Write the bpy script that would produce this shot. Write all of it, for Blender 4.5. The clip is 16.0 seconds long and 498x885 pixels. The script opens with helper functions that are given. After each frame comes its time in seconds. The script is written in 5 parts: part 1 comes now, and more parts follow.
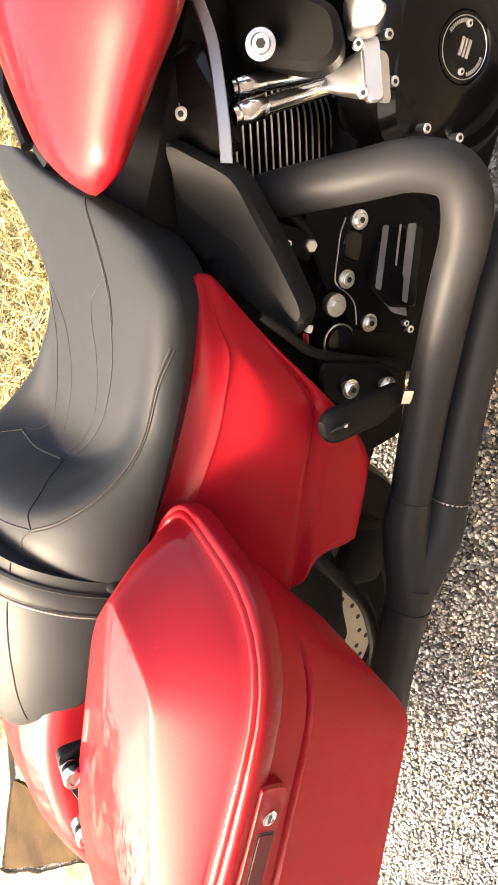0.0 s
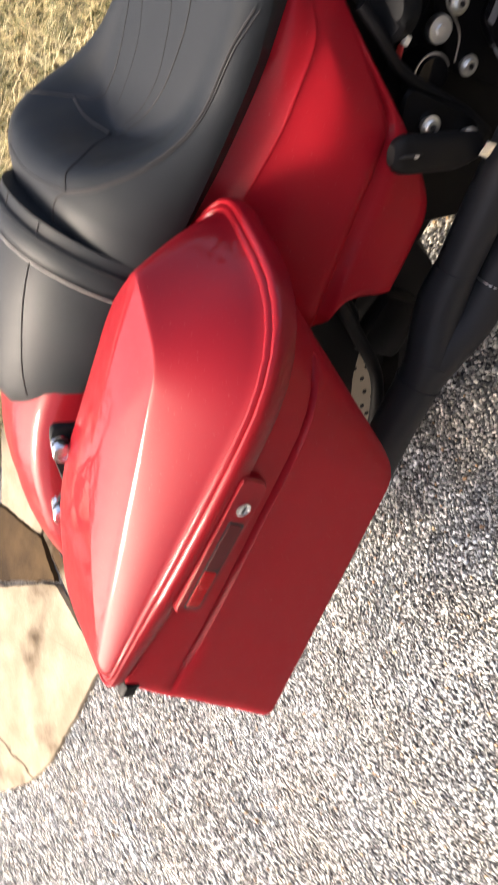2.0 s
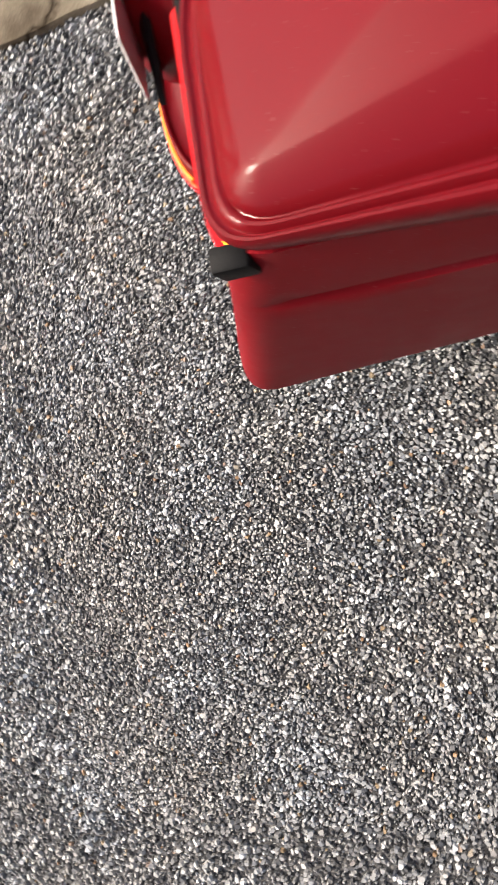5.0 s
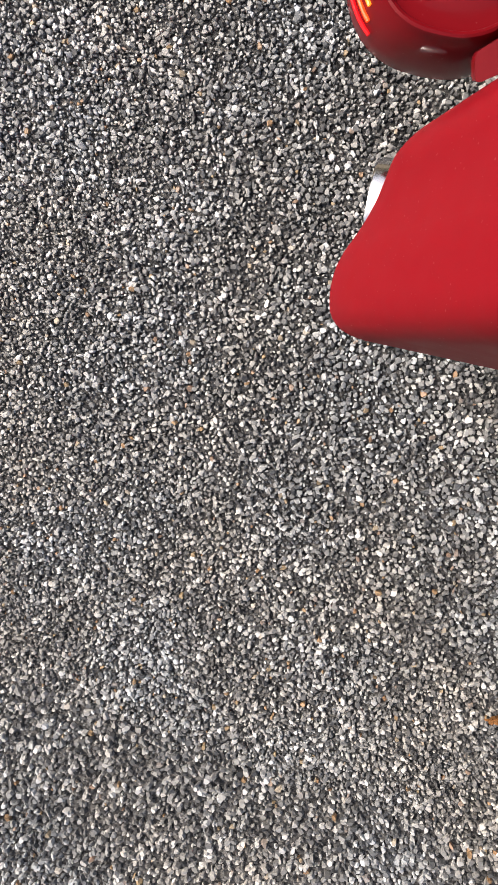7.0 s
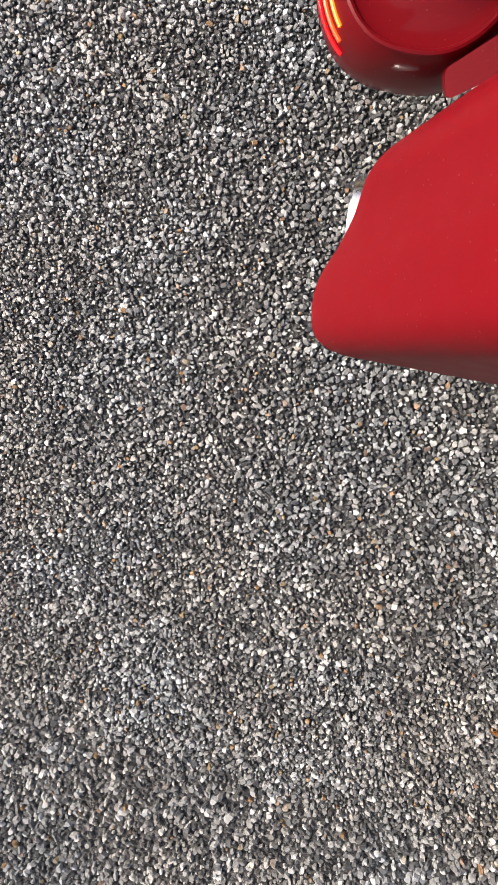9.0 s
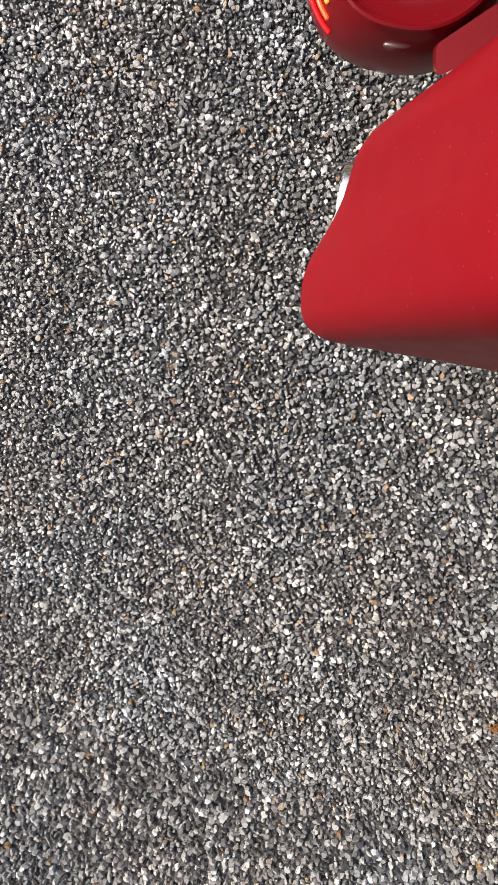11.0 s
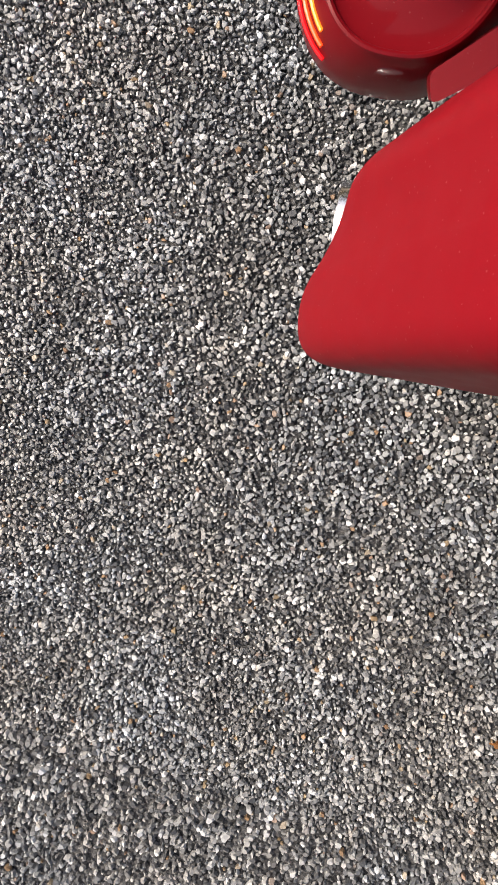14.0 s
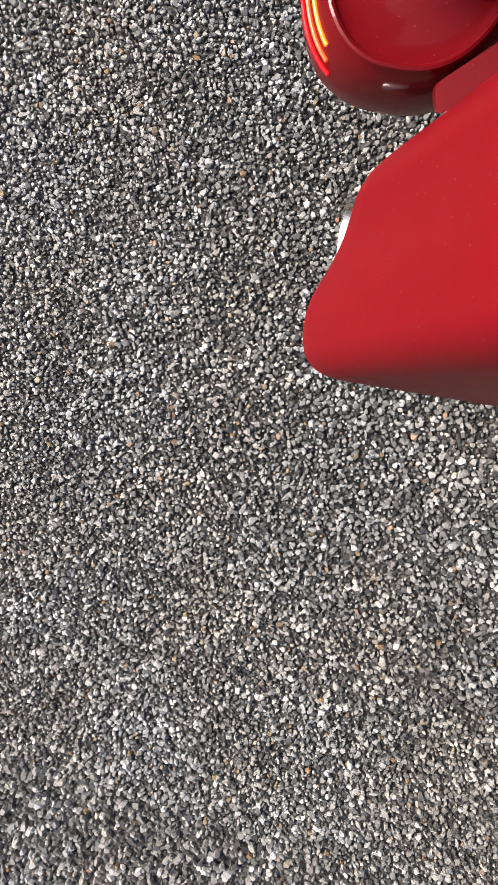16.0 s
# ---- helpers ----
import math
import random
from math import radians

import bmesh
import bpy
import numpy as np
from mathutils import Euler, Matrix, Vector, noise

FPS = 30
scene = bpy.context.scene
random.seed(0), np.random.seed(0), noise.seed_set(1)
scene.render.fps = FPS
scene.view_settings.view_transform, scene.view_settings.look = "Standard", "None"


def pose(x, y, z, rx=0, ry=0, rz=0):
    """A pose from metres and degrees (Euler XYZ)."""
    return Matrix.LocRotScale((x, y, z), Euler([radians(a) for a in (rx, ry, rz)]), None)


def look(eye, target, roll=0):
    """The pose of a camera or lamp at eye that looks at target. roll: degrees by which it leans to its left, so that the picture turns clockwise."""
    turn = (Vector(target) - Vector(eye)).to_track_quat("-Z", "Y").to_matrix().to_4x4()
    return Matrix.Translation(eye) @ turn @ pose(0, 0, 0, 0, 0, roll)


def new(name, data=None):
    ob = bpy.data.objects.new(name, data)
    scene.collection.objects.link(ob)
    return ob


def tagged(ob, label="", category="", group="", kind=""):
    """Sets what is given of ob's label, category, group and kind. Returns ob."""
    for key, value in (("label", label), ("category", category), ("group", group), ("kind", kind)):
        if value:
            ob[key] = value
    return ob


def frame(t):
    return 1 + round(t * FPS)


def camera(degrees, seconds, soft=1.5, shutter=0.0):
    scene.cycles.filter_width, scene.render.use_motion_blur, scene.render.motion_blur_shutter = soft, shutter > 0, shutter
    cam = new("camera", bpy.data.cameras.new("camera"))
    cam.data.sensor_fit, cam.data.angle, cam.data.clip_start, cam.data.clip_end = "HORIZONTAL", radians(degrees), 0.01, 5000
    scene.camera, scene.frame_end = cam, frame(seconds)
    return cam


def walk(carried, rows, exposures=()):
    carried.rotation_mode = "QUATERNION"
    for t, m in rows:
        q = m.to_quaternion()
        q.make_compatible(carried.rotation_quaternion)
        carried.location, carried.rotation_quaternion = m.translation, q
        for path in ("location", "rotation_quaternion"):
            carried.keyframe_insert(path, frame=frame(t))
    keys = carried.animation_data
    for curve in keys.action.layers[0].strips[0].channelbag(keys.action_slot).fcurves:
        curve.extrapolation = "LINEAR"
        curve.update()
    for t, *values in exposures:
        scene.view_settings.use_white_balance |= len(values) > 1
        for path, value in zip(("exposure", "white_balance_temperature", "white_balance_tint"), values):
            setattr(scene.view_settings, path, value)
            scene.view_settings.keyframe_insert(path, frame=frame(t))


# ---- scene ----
cam = camera(37.31, 16.0, 0.75, 0.42)
PATH = [
    (0, 0.8318, -0.7738, 1.2071, 0.98, 45.86, -69.75),
    (0.5, 0.8387, -0.7917, 1.2111, 1.23, 46.74, -70.67),
    (1, 0.8369, -0.7931, 1.2177, 1.26, 47.81, -70.71),
    (1.2, 0.818, -0.802, 1.218, 0.11, 47.56, -69.39),
    (1.5, 0.7702, -0.8133, 1.2169, 1.58, 47.18, -61.91),
    (1.8, 0.727, -0.817, 1.213, 1.93, 46.97, -54.58),
    (2, 0.6984, -0.8166, 1.2009, 2.41, 46.31, -49.94),
    (2.5, 0.661, -0.7964, 1.1979, 7.81, 44.16, -35.67),
    (3, 0.557, -0.7922, 1.1756, 6.26, 41.29, -33.04),
    (3.5, 0.4389, -0.7621, 1.1446, 4.07, 34.65, -31.84),
    (3.7, 0.4004, -0.7289, 1.1391, 2.31, 31.79, -30.34),
    (5.8, -0.0194, -0.4138, 0.9217, -5.25, 18.35, 6.15),
    (6, -0.0396, -0.4134, 0.9101, -7.17, 16.55, 8.53),
    (6.5, -0.0859, -0.4053, 0.8892, -10.28, 10.5, 12.5),
    (7, -0.1107, -0.4019, 0.9022, -9.56, 10.37, 15.39),
    (7.5, -0.1013, -0.4064, 0.8981, -10.1, 10.1, 14.48),
    (8, -0.1019, -0.4021, 0.8995, -9.71, 10.16, 14.19),
    (8.5, -0.1023, -0.3974, 0.9032, -9.1, 10.5, 14),
    (9, -0.096, -0.3948, 0.8999, -8.77, 10.72, 13.56),
    (11.5, -0.0915, -0.403, 0.8847, -9.02, 10.03, 13.05),
    (12, -0.096, -0.4016, 0.8859, -8.93, 9.71, 12.89),
    (12.5, -0.0968, -0.3939, 0.8813, -9.01, 9.69, 12.78),
    (13, -0.1006, -0.3934, 0.8858, -8.81, 9.56, 12.78),
    (13.5, -0.098, -0.3902, 0.8841, -8.92, 9.99, 12.91),
    (14, -0.0962, -0.3896, 0.8829, -8.54, 10.01, 12.55),
    (14.5, -0.1004, -0.4005, 0.8871, -6.34, 10.34, 12.68),
    (15, -0.0938, -0.398, 0.881, -6.93, 10.3, 12.59),
    (15.5, -0.0964, -0.4034, 0.8805, -6.36, 10.38, 12.77),
    (16, -0.0946, -0.4066, 0.8747, -5.73, 10.27, 12.74),
]
EXPOSURES = [(0.0, 3.20, 8500, 12), (1.0, 3.17, 8500, 12), (1.5, 2.97, 7900, 12), (2.0, 2.15, 7050, 12), (2.5, 1.54, 6900, 12), (3.0, 1.38, 7000, 11), (3.7, 1.38, 6900, 10),
             (5.8, 0.53, 6600, 10), (6.0, 0.71, 6600, 10), (6.5, 0.62, 6600, 10), (9.0, 0.47, 6600, 10), (16.0, 0.49, 6600, 10)]
walk(cam, [(t, pose(*p)) for t, *p in PATH], EXPOSURES)

# ---- light: hazy sun from the rear left ----
SUN_ELEVATION, SUN_AZIMUTH = 44.0, 168.0   # degrees; azimuth from +x towards +y
world = bpy.data.worlds.new("sky")
scene.world = world
world.use_nodes = True
wn = world.node_tree
sky = wn.nodes.new("ShaderNodeTexSky")
sky.sky_type, sky.sun_disc = "NISHITA", False
sky.sun_elevation, sky.sun_rotation = radians(SUN_ELEVATION), radians(90 - SUN_AZIMUTH)
sky.air_density, sky.dust_density, sky.ozone_density = 0.7, 6.0, 0.2
wn.links.new(sky.outputs[0], wn.nodes["Background"].inputs[0])
wn.nodes["Background"].inputs[1].default_value = 0.15
lamp = bpy.data.lights.new("sun", "SUN")
lamp.energy, lamp.angle, lamp.color = 1.45, radians(15), (1.0, 0.95, 0.88)
sun_dir = Vector((math.cos(radians(SUN_AZIMUTH)) * math.cos(radians(SUN_ELEVATION)),
                  math.sin(radians(SUN_AZIMUTH)) * math.cos(radians(SUN_ELEVATION)), math.sin(radians(SUN_ELEVATION))))
new("sun", lamp).matrix_world = look(sun_dir * 8, (0, 0, 0))

# ---- materials ----
def material(name, color, rough=0.5, metal=0.0, coat=0.0, bump=0.0, scale=200.0, vary=0.15, spots=0.0, coat_rough=0.03,
             rough_vary=0.1, emit=None, strength=0.0, ior=1.5, spec=0.5):
    """A surface with grain at two scales: colour and gloss vary, and a fine relief."""
    m = bpy.data.materials.new(name)
    m.use_nodes = True
    nt = m.node_tree
    b = nt.nodes["Principled BSDF"]
    b.inputs["Metallic"].default_value, b.inputs["Coat Weight"].default_value = metal, coat
    b.inputs["Specular IOR Level"].default_value = spec
    b.inputs["Coat Roughness"].default_value, b.inputs["IOR"].default_value = coat_rough, ior
    tc = nt.nodes.new("ShaderNodeTexCoord")
    big, fine = nt.nodes.new("ShaderNodeTexNoise"), nt.nodes.new("ShaderNodeTexNoise")
    big.inputs["Scale"].default_value, big.inputs["Detail"].default_value = scale * 0.05, 4
    fine.inputs["Scale"].default_value, fine.inputs["Detail"].default_value = scale, 3
    mixer = nt.nodes.new("ShaderNodeMix")
    mixer.data_type = "RGBA"
    mixer.inputs["A"].default_value = (*[c * (1 - vary) for c in color], 1)
    mixer.inputs["B"].default_value = (*[min(1, c * (1 + vary)) for c in color], 1)
    add = nt.nodes.new("ShaderNodeMath")
    add.operation = "ADD"
    half = nt.nodes.new("ShaderNodeMath")
    half.operation = "MULTIPLY"
    half.inputs[1].default_value = 0.5
    for n in (big, fine):
        nt.links.new(tc.outputs["Object"], n.inputs["Vector"])
    nt.links.new(big.outputs["Fac"], add.inputs[0])
    nt.links.new(fine.outputs["Fac"], add.inputs[1])
    nt.links.new(add.outputs[0], half.inputs[0])
    nt.links.new(half.outputs[0], mixer.inputs["Factor"])
    col = mixer.outputs["Result"]
    if spots:
        dust = nt.nodes.new("ShaderNodeTexNoise")
        dust.inputs["Scale"].default_value, dust.inputs["Detail"].default_value = 520, 0
        ramp = nt.nodes.new("ShaderNodeValToRGB")
        ramp.color_ramp.elements[0].position, ramp.color_ramp.elements[1].position = 0.81, 0.84
        over = nt.nodes.new("ShaderNodeMix")
        over.data_type = "RGBA"
        over.inputs["B"].default_value = (0.55, 0.42, 0.36, 1)
        amount = nt.nodes.new("ShaderNodeMath")
        amount.operation = "MULTIPLY"
        amount.inputs[1].default_value = spots
        nt.links.new(tc.outputs["Object"], dust.inputs["Vector"])
        nt.links.new(dust.outputs["Fac"], ramp.inputs["Fac"])
        nt.links.new(ramp.outputs["Color"], amount.inputs[0])
        nt.links.new(amount.outputs[0], over.inputs["Factor"])
        nt.links.new(col, over.inputs["A"])
        col = over.outputs["Result"]
    nt.links.new(col, b.inputs["Base Color"])
    rr = nt.nodes.new("ShaderNodeMapRange")
    rr.inputs["To Min"].default_value, rr.inputs["To Max"].default_value = max(0.02, rough - rough_vary), min(1, rough + rough_vary)
    nt.links.new(big.outputs["Fac"], rr.inputs["Value"])
    nt.links.new(rr.outputs["Result"], b.inputs["Roughness"])
    if bump:
        bp = nt.nodes.new("ShaderNodeBump")
        bp.inputs["Strength"].default_value, bp.inputs["Distance"].default_value = bump, 0.001
        nt.links.new(fine.outputs["Fac"], bp.inputs["Height"])
        nt.links.new(bp.outputs["Normal"], b.inputs["Normal"])
    if emit:
        b.inputs["Emission Color"].default_value, b.inputs["Emission Strength"].default_value = (*emit, 1), strength
    return m


RED = material("red_paint", (0.190, 0.0045, 0.0092), 0.5, 0.0, 0.36, scale=900, vary=0.06, spots=0.08, coat_rough=0.03, spec=0.05)
# same paint as RED, its colour raised to brighten shaded faces; dust dulls it
RED_LIFTED = material("dusty_red_paint_lifted", (0.255, 0.0062, 0.0125), 0.6, 0.0, 0.14, scale=900, vary=0.08, spots=0.12, coat_rough=0.15, spec=0.05)
RED_DARK = material("dark_red_insert", (0.07, 0.004, 0.006), 0.4, 0.0, 0.12, scale=400, spec=0.15)
LEATHER = material("black_vinyl", (0.0125, 0.0151, 0.0176), 0.50, spec=0.16, bump=0.15, scale=900, vary=0.25, rough_vary=0.08)
PIPING = material("pale_binding", (0.22, 0.21, 0.19), 0.6, scale=900, vary=0.2)
# also the dark pieces that stand for shade in sockets, slots and holes
THREAD = material("black_thread_and_hole_shade", (0.012, 0.012, 0.013), 0.8, scale=2000, vary=0.3)
PLASTIC = material("matt_black_plastic", (0.0095, 0.0102, 0.011), 0.55, spec=0.1, bump=0.15, scale=1500, vary=0.2)
EXHAUST = material("satin_black_ceramic", (0.0190, 0.0198, 0.0215), 0.46, 0.0, spec=0.16, bump=0.1, scale=700, vary=0.25, rough_vary=0.06)
GLOSS = material("gloss_black_paint", (0.0035, 0.0035, 0.004), 0.3, 0.0, 0.26, scale=300, vary=0.3, coat_rough=0.03, spec=0.06)
WRINKLE = material("black_powder_coat", (0.003, 0.003, 0.0032), 0.5, spec=0.12, bump=0.4, scale=1200, vary=0.3)
RUBBER = material("black_rubber", (0.0045, 0.0045, 0.005), 0.6, spec=0.16, bump=0.2, scale=500, vary=0.3)
CHROME = material("chrome", (0.66, 0.66, 0.68), 0.14, 1.0, scale=300, vary=0.04, rough_vary=0.04)
STEEL = material("zinc_bolt", (0.78, 0.79, 0.77), 0.38, 1.0, scale=800, vary=0.12, bump=0.1)
ALU = material("machined_aluminium", (0.60, 0.60, 0.59), 0.33, 1.0, scale=600, vary=0.1)
DISC = material("brake_steel", (0.34, 0.30, 0.24), 0.45, 0.6, scale=400, vary=0.2)
REFLECTOR = material("red_reflector", (0.42, 0.003, 0.007), 0.3, 0.0, 0.15, scale=300, vary=0.1, spec=0.15)
LENS = material("lit_red_lens", (0.6, 0.008, 0.014), 0.45, 0.0, 0.1, scale=300, emit=(1.0, 0.012, 0.02), strength=0.35, spec=0.1)
ORANGE = material("orange_light_line", (0.85, 0.10, 0.015), 0.3, scale=300, emit=(1.0, 0.07, 0.012), strength=0.6)
AMBER = material("amber_light_line", (0.9, 0.25, 0.02), 0.3, scale=300, emit=(1.0, 0.22, 0.015), strength=0.8)
LED = material("amber_led", (0.9, 0.5, 0.05), 0.3, scale=300, emit=(1.0, 0.5, 0.03), strength=3.0)
PANEL_SHEEN = material("pale_panel_reflection", (0.13, 0.13, 0.135), 0.12, 0.0, 0.8, scale=500, vary=0.5)
TRIM = material("brushed_trim", (0.36, 0.355, 0.345), 0.34, 1.0, scale=500, vary=0.12)
WHITE = material("white_marking", (0.75, 0.75, 0.74), 0.4, scale=600, vary=0.05)
CABLE_WHITE = material("white_plug", (0.6, 0.58, 0.5), 0.5, scale=600)
CABLE_RED = material("red_wire", (0.4, 0.03, 0.03), 0.5, scale=600)
DRY_LEAF = material("dry_leaf", (0.72, 0.52, 0.26), 0.7, bump=0.5, scale=260, vary=0.45)
RUST_LEAF = material("rusty_leaf", (0.22, 0.09, 0.02), 0.8, bump=0.5, scale=300, vary=0.4)


def island_material(name, stops, rough, tan_front=False):
    """One colour for each loose piece, drawn from the ramp's stops; on request a tan tint rises towards +x."""
    m = bpy.data.materials.new(name)
    m.use_nodes = True
    nt = m.node_tree
    b = nt.nodes["Principled BSDF"]
    g = nt.nodes.new("ShaderNodeNewGeometry")
    ramp = nt.nodes.new("ShaderNodeValToRGB")
    cr = ramp.color_ramp
    cr.interpolation = "LINEAR"
    while len(cr.elements) < len(stops):
        cr.elements.new(0.5)
    for e, (p, c) in zip(cr.elements, stops):
        e.position, e.color = p, (*c, 1)
    nt.links.new(g.outputs["Random Per Island"], ramp.inputs["Fac"])
    tc, ns = nt.nodes.new("ShaderNodeTexCoord"), nt.nodes.new("ShaderNodeTexNoise")
    ns.inputs["Scale"].default_value, ns.inputs["Detail"].default_value = 700, 3
    nt.links.new(tc.outputs["Object"], ns.inputs["Vector"])
    mr = nt.nodes.new("ShaderNodeMapRange")
    mr.inputs["To Min"].default_value, mr.inputs["To Max"].default_value = 0.75, 1.2
    nt.links.new(ns.outputs["Fac"], mr.inputs["Value"])
    patch = nt.nodes.new("ShaderNodeTexNoise")
    patch.inputs["Scale"].default_value, patch.inputs["Detail"].default_value = 7, 4
    nt.links.new(tc.outputs["Object"], patch.inputs["Vector"])
    pr = nt.nodes.new("ShaderNodeMapRange")
    pr.inputs["From Min"].default_value, pr.inputs["From Max"].default_value = 0.3, 0.7
    pr.inputs["To Min"].default_value, pr.inputs["To Max"].default_value = 0.75, 1.12
    nt.links.new(patch.outputs["Fac"], pr.inputs["Value"])
    mul, mul2 = nt.nodes.new("ShaderNodeVectorMath"), nt.nodes.new("ShaderNodeVectorMath")
    mul.operation = mul2.operation = "SCALE"
    nt.links.new(ramp.outputs["Color"], mul.inputs[0])
    nt.links.new(mr.outputs["Result"], mul.inputs["Scale"])
    nt.links.new(mul.outputs["Vector"], mul2.inputs[0])
    nt.links.new(pr.outputs["Result"], mul2.inputs["Scale"])
    tint = nt.nodes.new("ShaderNodeMix")
    tint.data_type, tint.blend_type = "RGBA", "MULTIPLY"
    tint.inputs["Factor"].default_value = 1.0
    hue = nt.nodes.new("ShaderNodeValToRGB")
    hue.color_ramp.elements[0].position, hue.color_ramp.elements[0].color = 0.36, (0.92, 0.98, 1.05, 1)
    hue.color_ramp.elements[1].position, hue.color_ramp.elements[1].color = 0.62, (1.01, 1.0, 0.98, 1)
    stain = nt.nodes.new("ShaderNodeTexNoise")
    stain.inputs["Scale"].default_value, stain.inputs["Detail"].default_value = 4.5, 3
    nt.links.new(tc.outputs["Object"], stain.inputs["Vector"])
    nt.links.new(stain.outputs["Fac"], hue.inputs["Fac"])
    nt.links.new(mul2.outputs["Vector"], tint.inputs["A"])
    nt.links.new(hue.outputs["Color"], tint.inputs["B"])
    col = tint.outputs["Result"]
    if tan_front:
        sep, where, tan_mix = nt.nodes.new("ShaderNodeSeparateXYZ"), nt.nodes.new("ShaderNodeMapRange"), nt.nodes.new("ShaderNodeMix")
        wander = nt.nodes.new("ShaderNodeMath")
        wander.operation = "MULTIPLY_ADD"
        wander.inputs[1].default_value = 0.5
        nt.links.new(tc.outputs["Object"], sep.inputs[0])
        nt.links.new(stain.outputs["Fac"], wander.inputs[0])
        nt.links.new(sep.outputs["X"], wander.inputs[2])
        where.inputs["From Min"].default_value, where.inputs["From Max"].default_value = 0.48, 0.90
        nt.links.new(wander.outputs[0], where.inputs["Value"])
        tan_mix.data_type, tan_mix.blend_type = "RGBA", "MULTIPLY"
        tan_mix.inputs["B"].default_value = (1.12, 0.98, 0.74, 1)
        nt.links.new(where.outputs["Result"], tan_mix.inputs["Factor"])
        nt.links.new(col, tan_mix.inputs["A"])
        col = tan_mix.outputs["Result"]
    nt.links.new(col, b.inputs["Base Color"])
    b.inputs["Roughness"].default_value = rough
    return m


STONE = island_material("stone_chips", [(0.0, (0.065, 0.066, 0.068)), (0.35, (0.23, 0.228, 0.222)), (0.65, (0.42, 0.41, 0.39)),
                                        (0.87, (0.62, 0.608, 0.58)), (0.968, (0.84, 0.83, 0.81)), (0.98, (0.42, 0.32, 0.19)),
                                        (0.99, (0.36, 0.20, 0.10)), (1.0, (0.34, 0.33, 0.32))], 0.42, tan_front=True)
BLADE = island_material("dry_grass_blades", [(0.0, (0.035, 0.045, 0.010)), (0.36, (0.13, 0.115, 0.034)), (0.68, (0.36, 0.28, 0.12)),
                                             (1.0, (0.56, 0.46, 0.26))], 0.7)


def ground_material(name, a, b_col, scale, cell, bump):
    """Chips told apart by colour and relief, for ground beyond the loose stones."""
    m = bpy.data.materials.new(name)
    m.use_nodes = True
    nt = m.node_tree
    b = nt.nodes["Principled BSDF"]
    tc, v, n = nt.nodes.new("ShaderNodeTexCoord"), nt.nodes.new("ShaderNodeTexVoronoi"), nt.nodes.new("ShaderNodeTexNoise")
    v.inputs["Scale"].default_value, n.inputs["Scale"].default_value, n.inputs["Detail"].default_value = cell, scale, 6
    for x in (v, n):
        nt.links.new(tc.outputs["Object"], x.inputs["Vector"])
    sep = nt.nodes.new("ShaderNodeSeparateColor")
    nt.links.new(v.outputs["Color"], sep.inputs[0])
    mm = nt.nodes.new("ShaderNodeMath")
    mm.operation = "MULTIPLY"
    nt.links.new(sep.outputs[0], mm.inputs[0])
    nt.links.new(n.outputs["Fac"], mm.inputs[1])
    ramp = nt.nodes.new("ShaderNodeValToRGB")
    ramp.color_ramp.elements[0].color, ramp.color_ramp.elements[1].color = (*a, 1), (*b_col, 1)
    ramp.color_ramp.elements[0].position, ramp.color_ramp.elements[1].position = 0.05, 0.6
    nt.links.new(mm.outputs[0], ramp.inputs["Fac"])
    nt.links.new(ramp.outputs["Color"], b.inputs["Base Color"])
    bp = nt.nodes.new("ShaderNodeBump")
    bp.inputs["Strength"].default_value, bp.inputs["Distance"].default_value = bump, 0.004
    nt.links.new(v.outputs["Distance"], bp.inputs["Height"])
    bp.invert = True
    nt.links.new(bp.outputs["Normal"], b.inputs["Normal"])
    b.inputs["Roughness"].default_value = 0.85
    return m


BITUMEN = ground_material("bitumen_with_chips", (0.018, 0.018, 0.019), (0.17, 0.166, 0.16), 40, 170, 0.8)


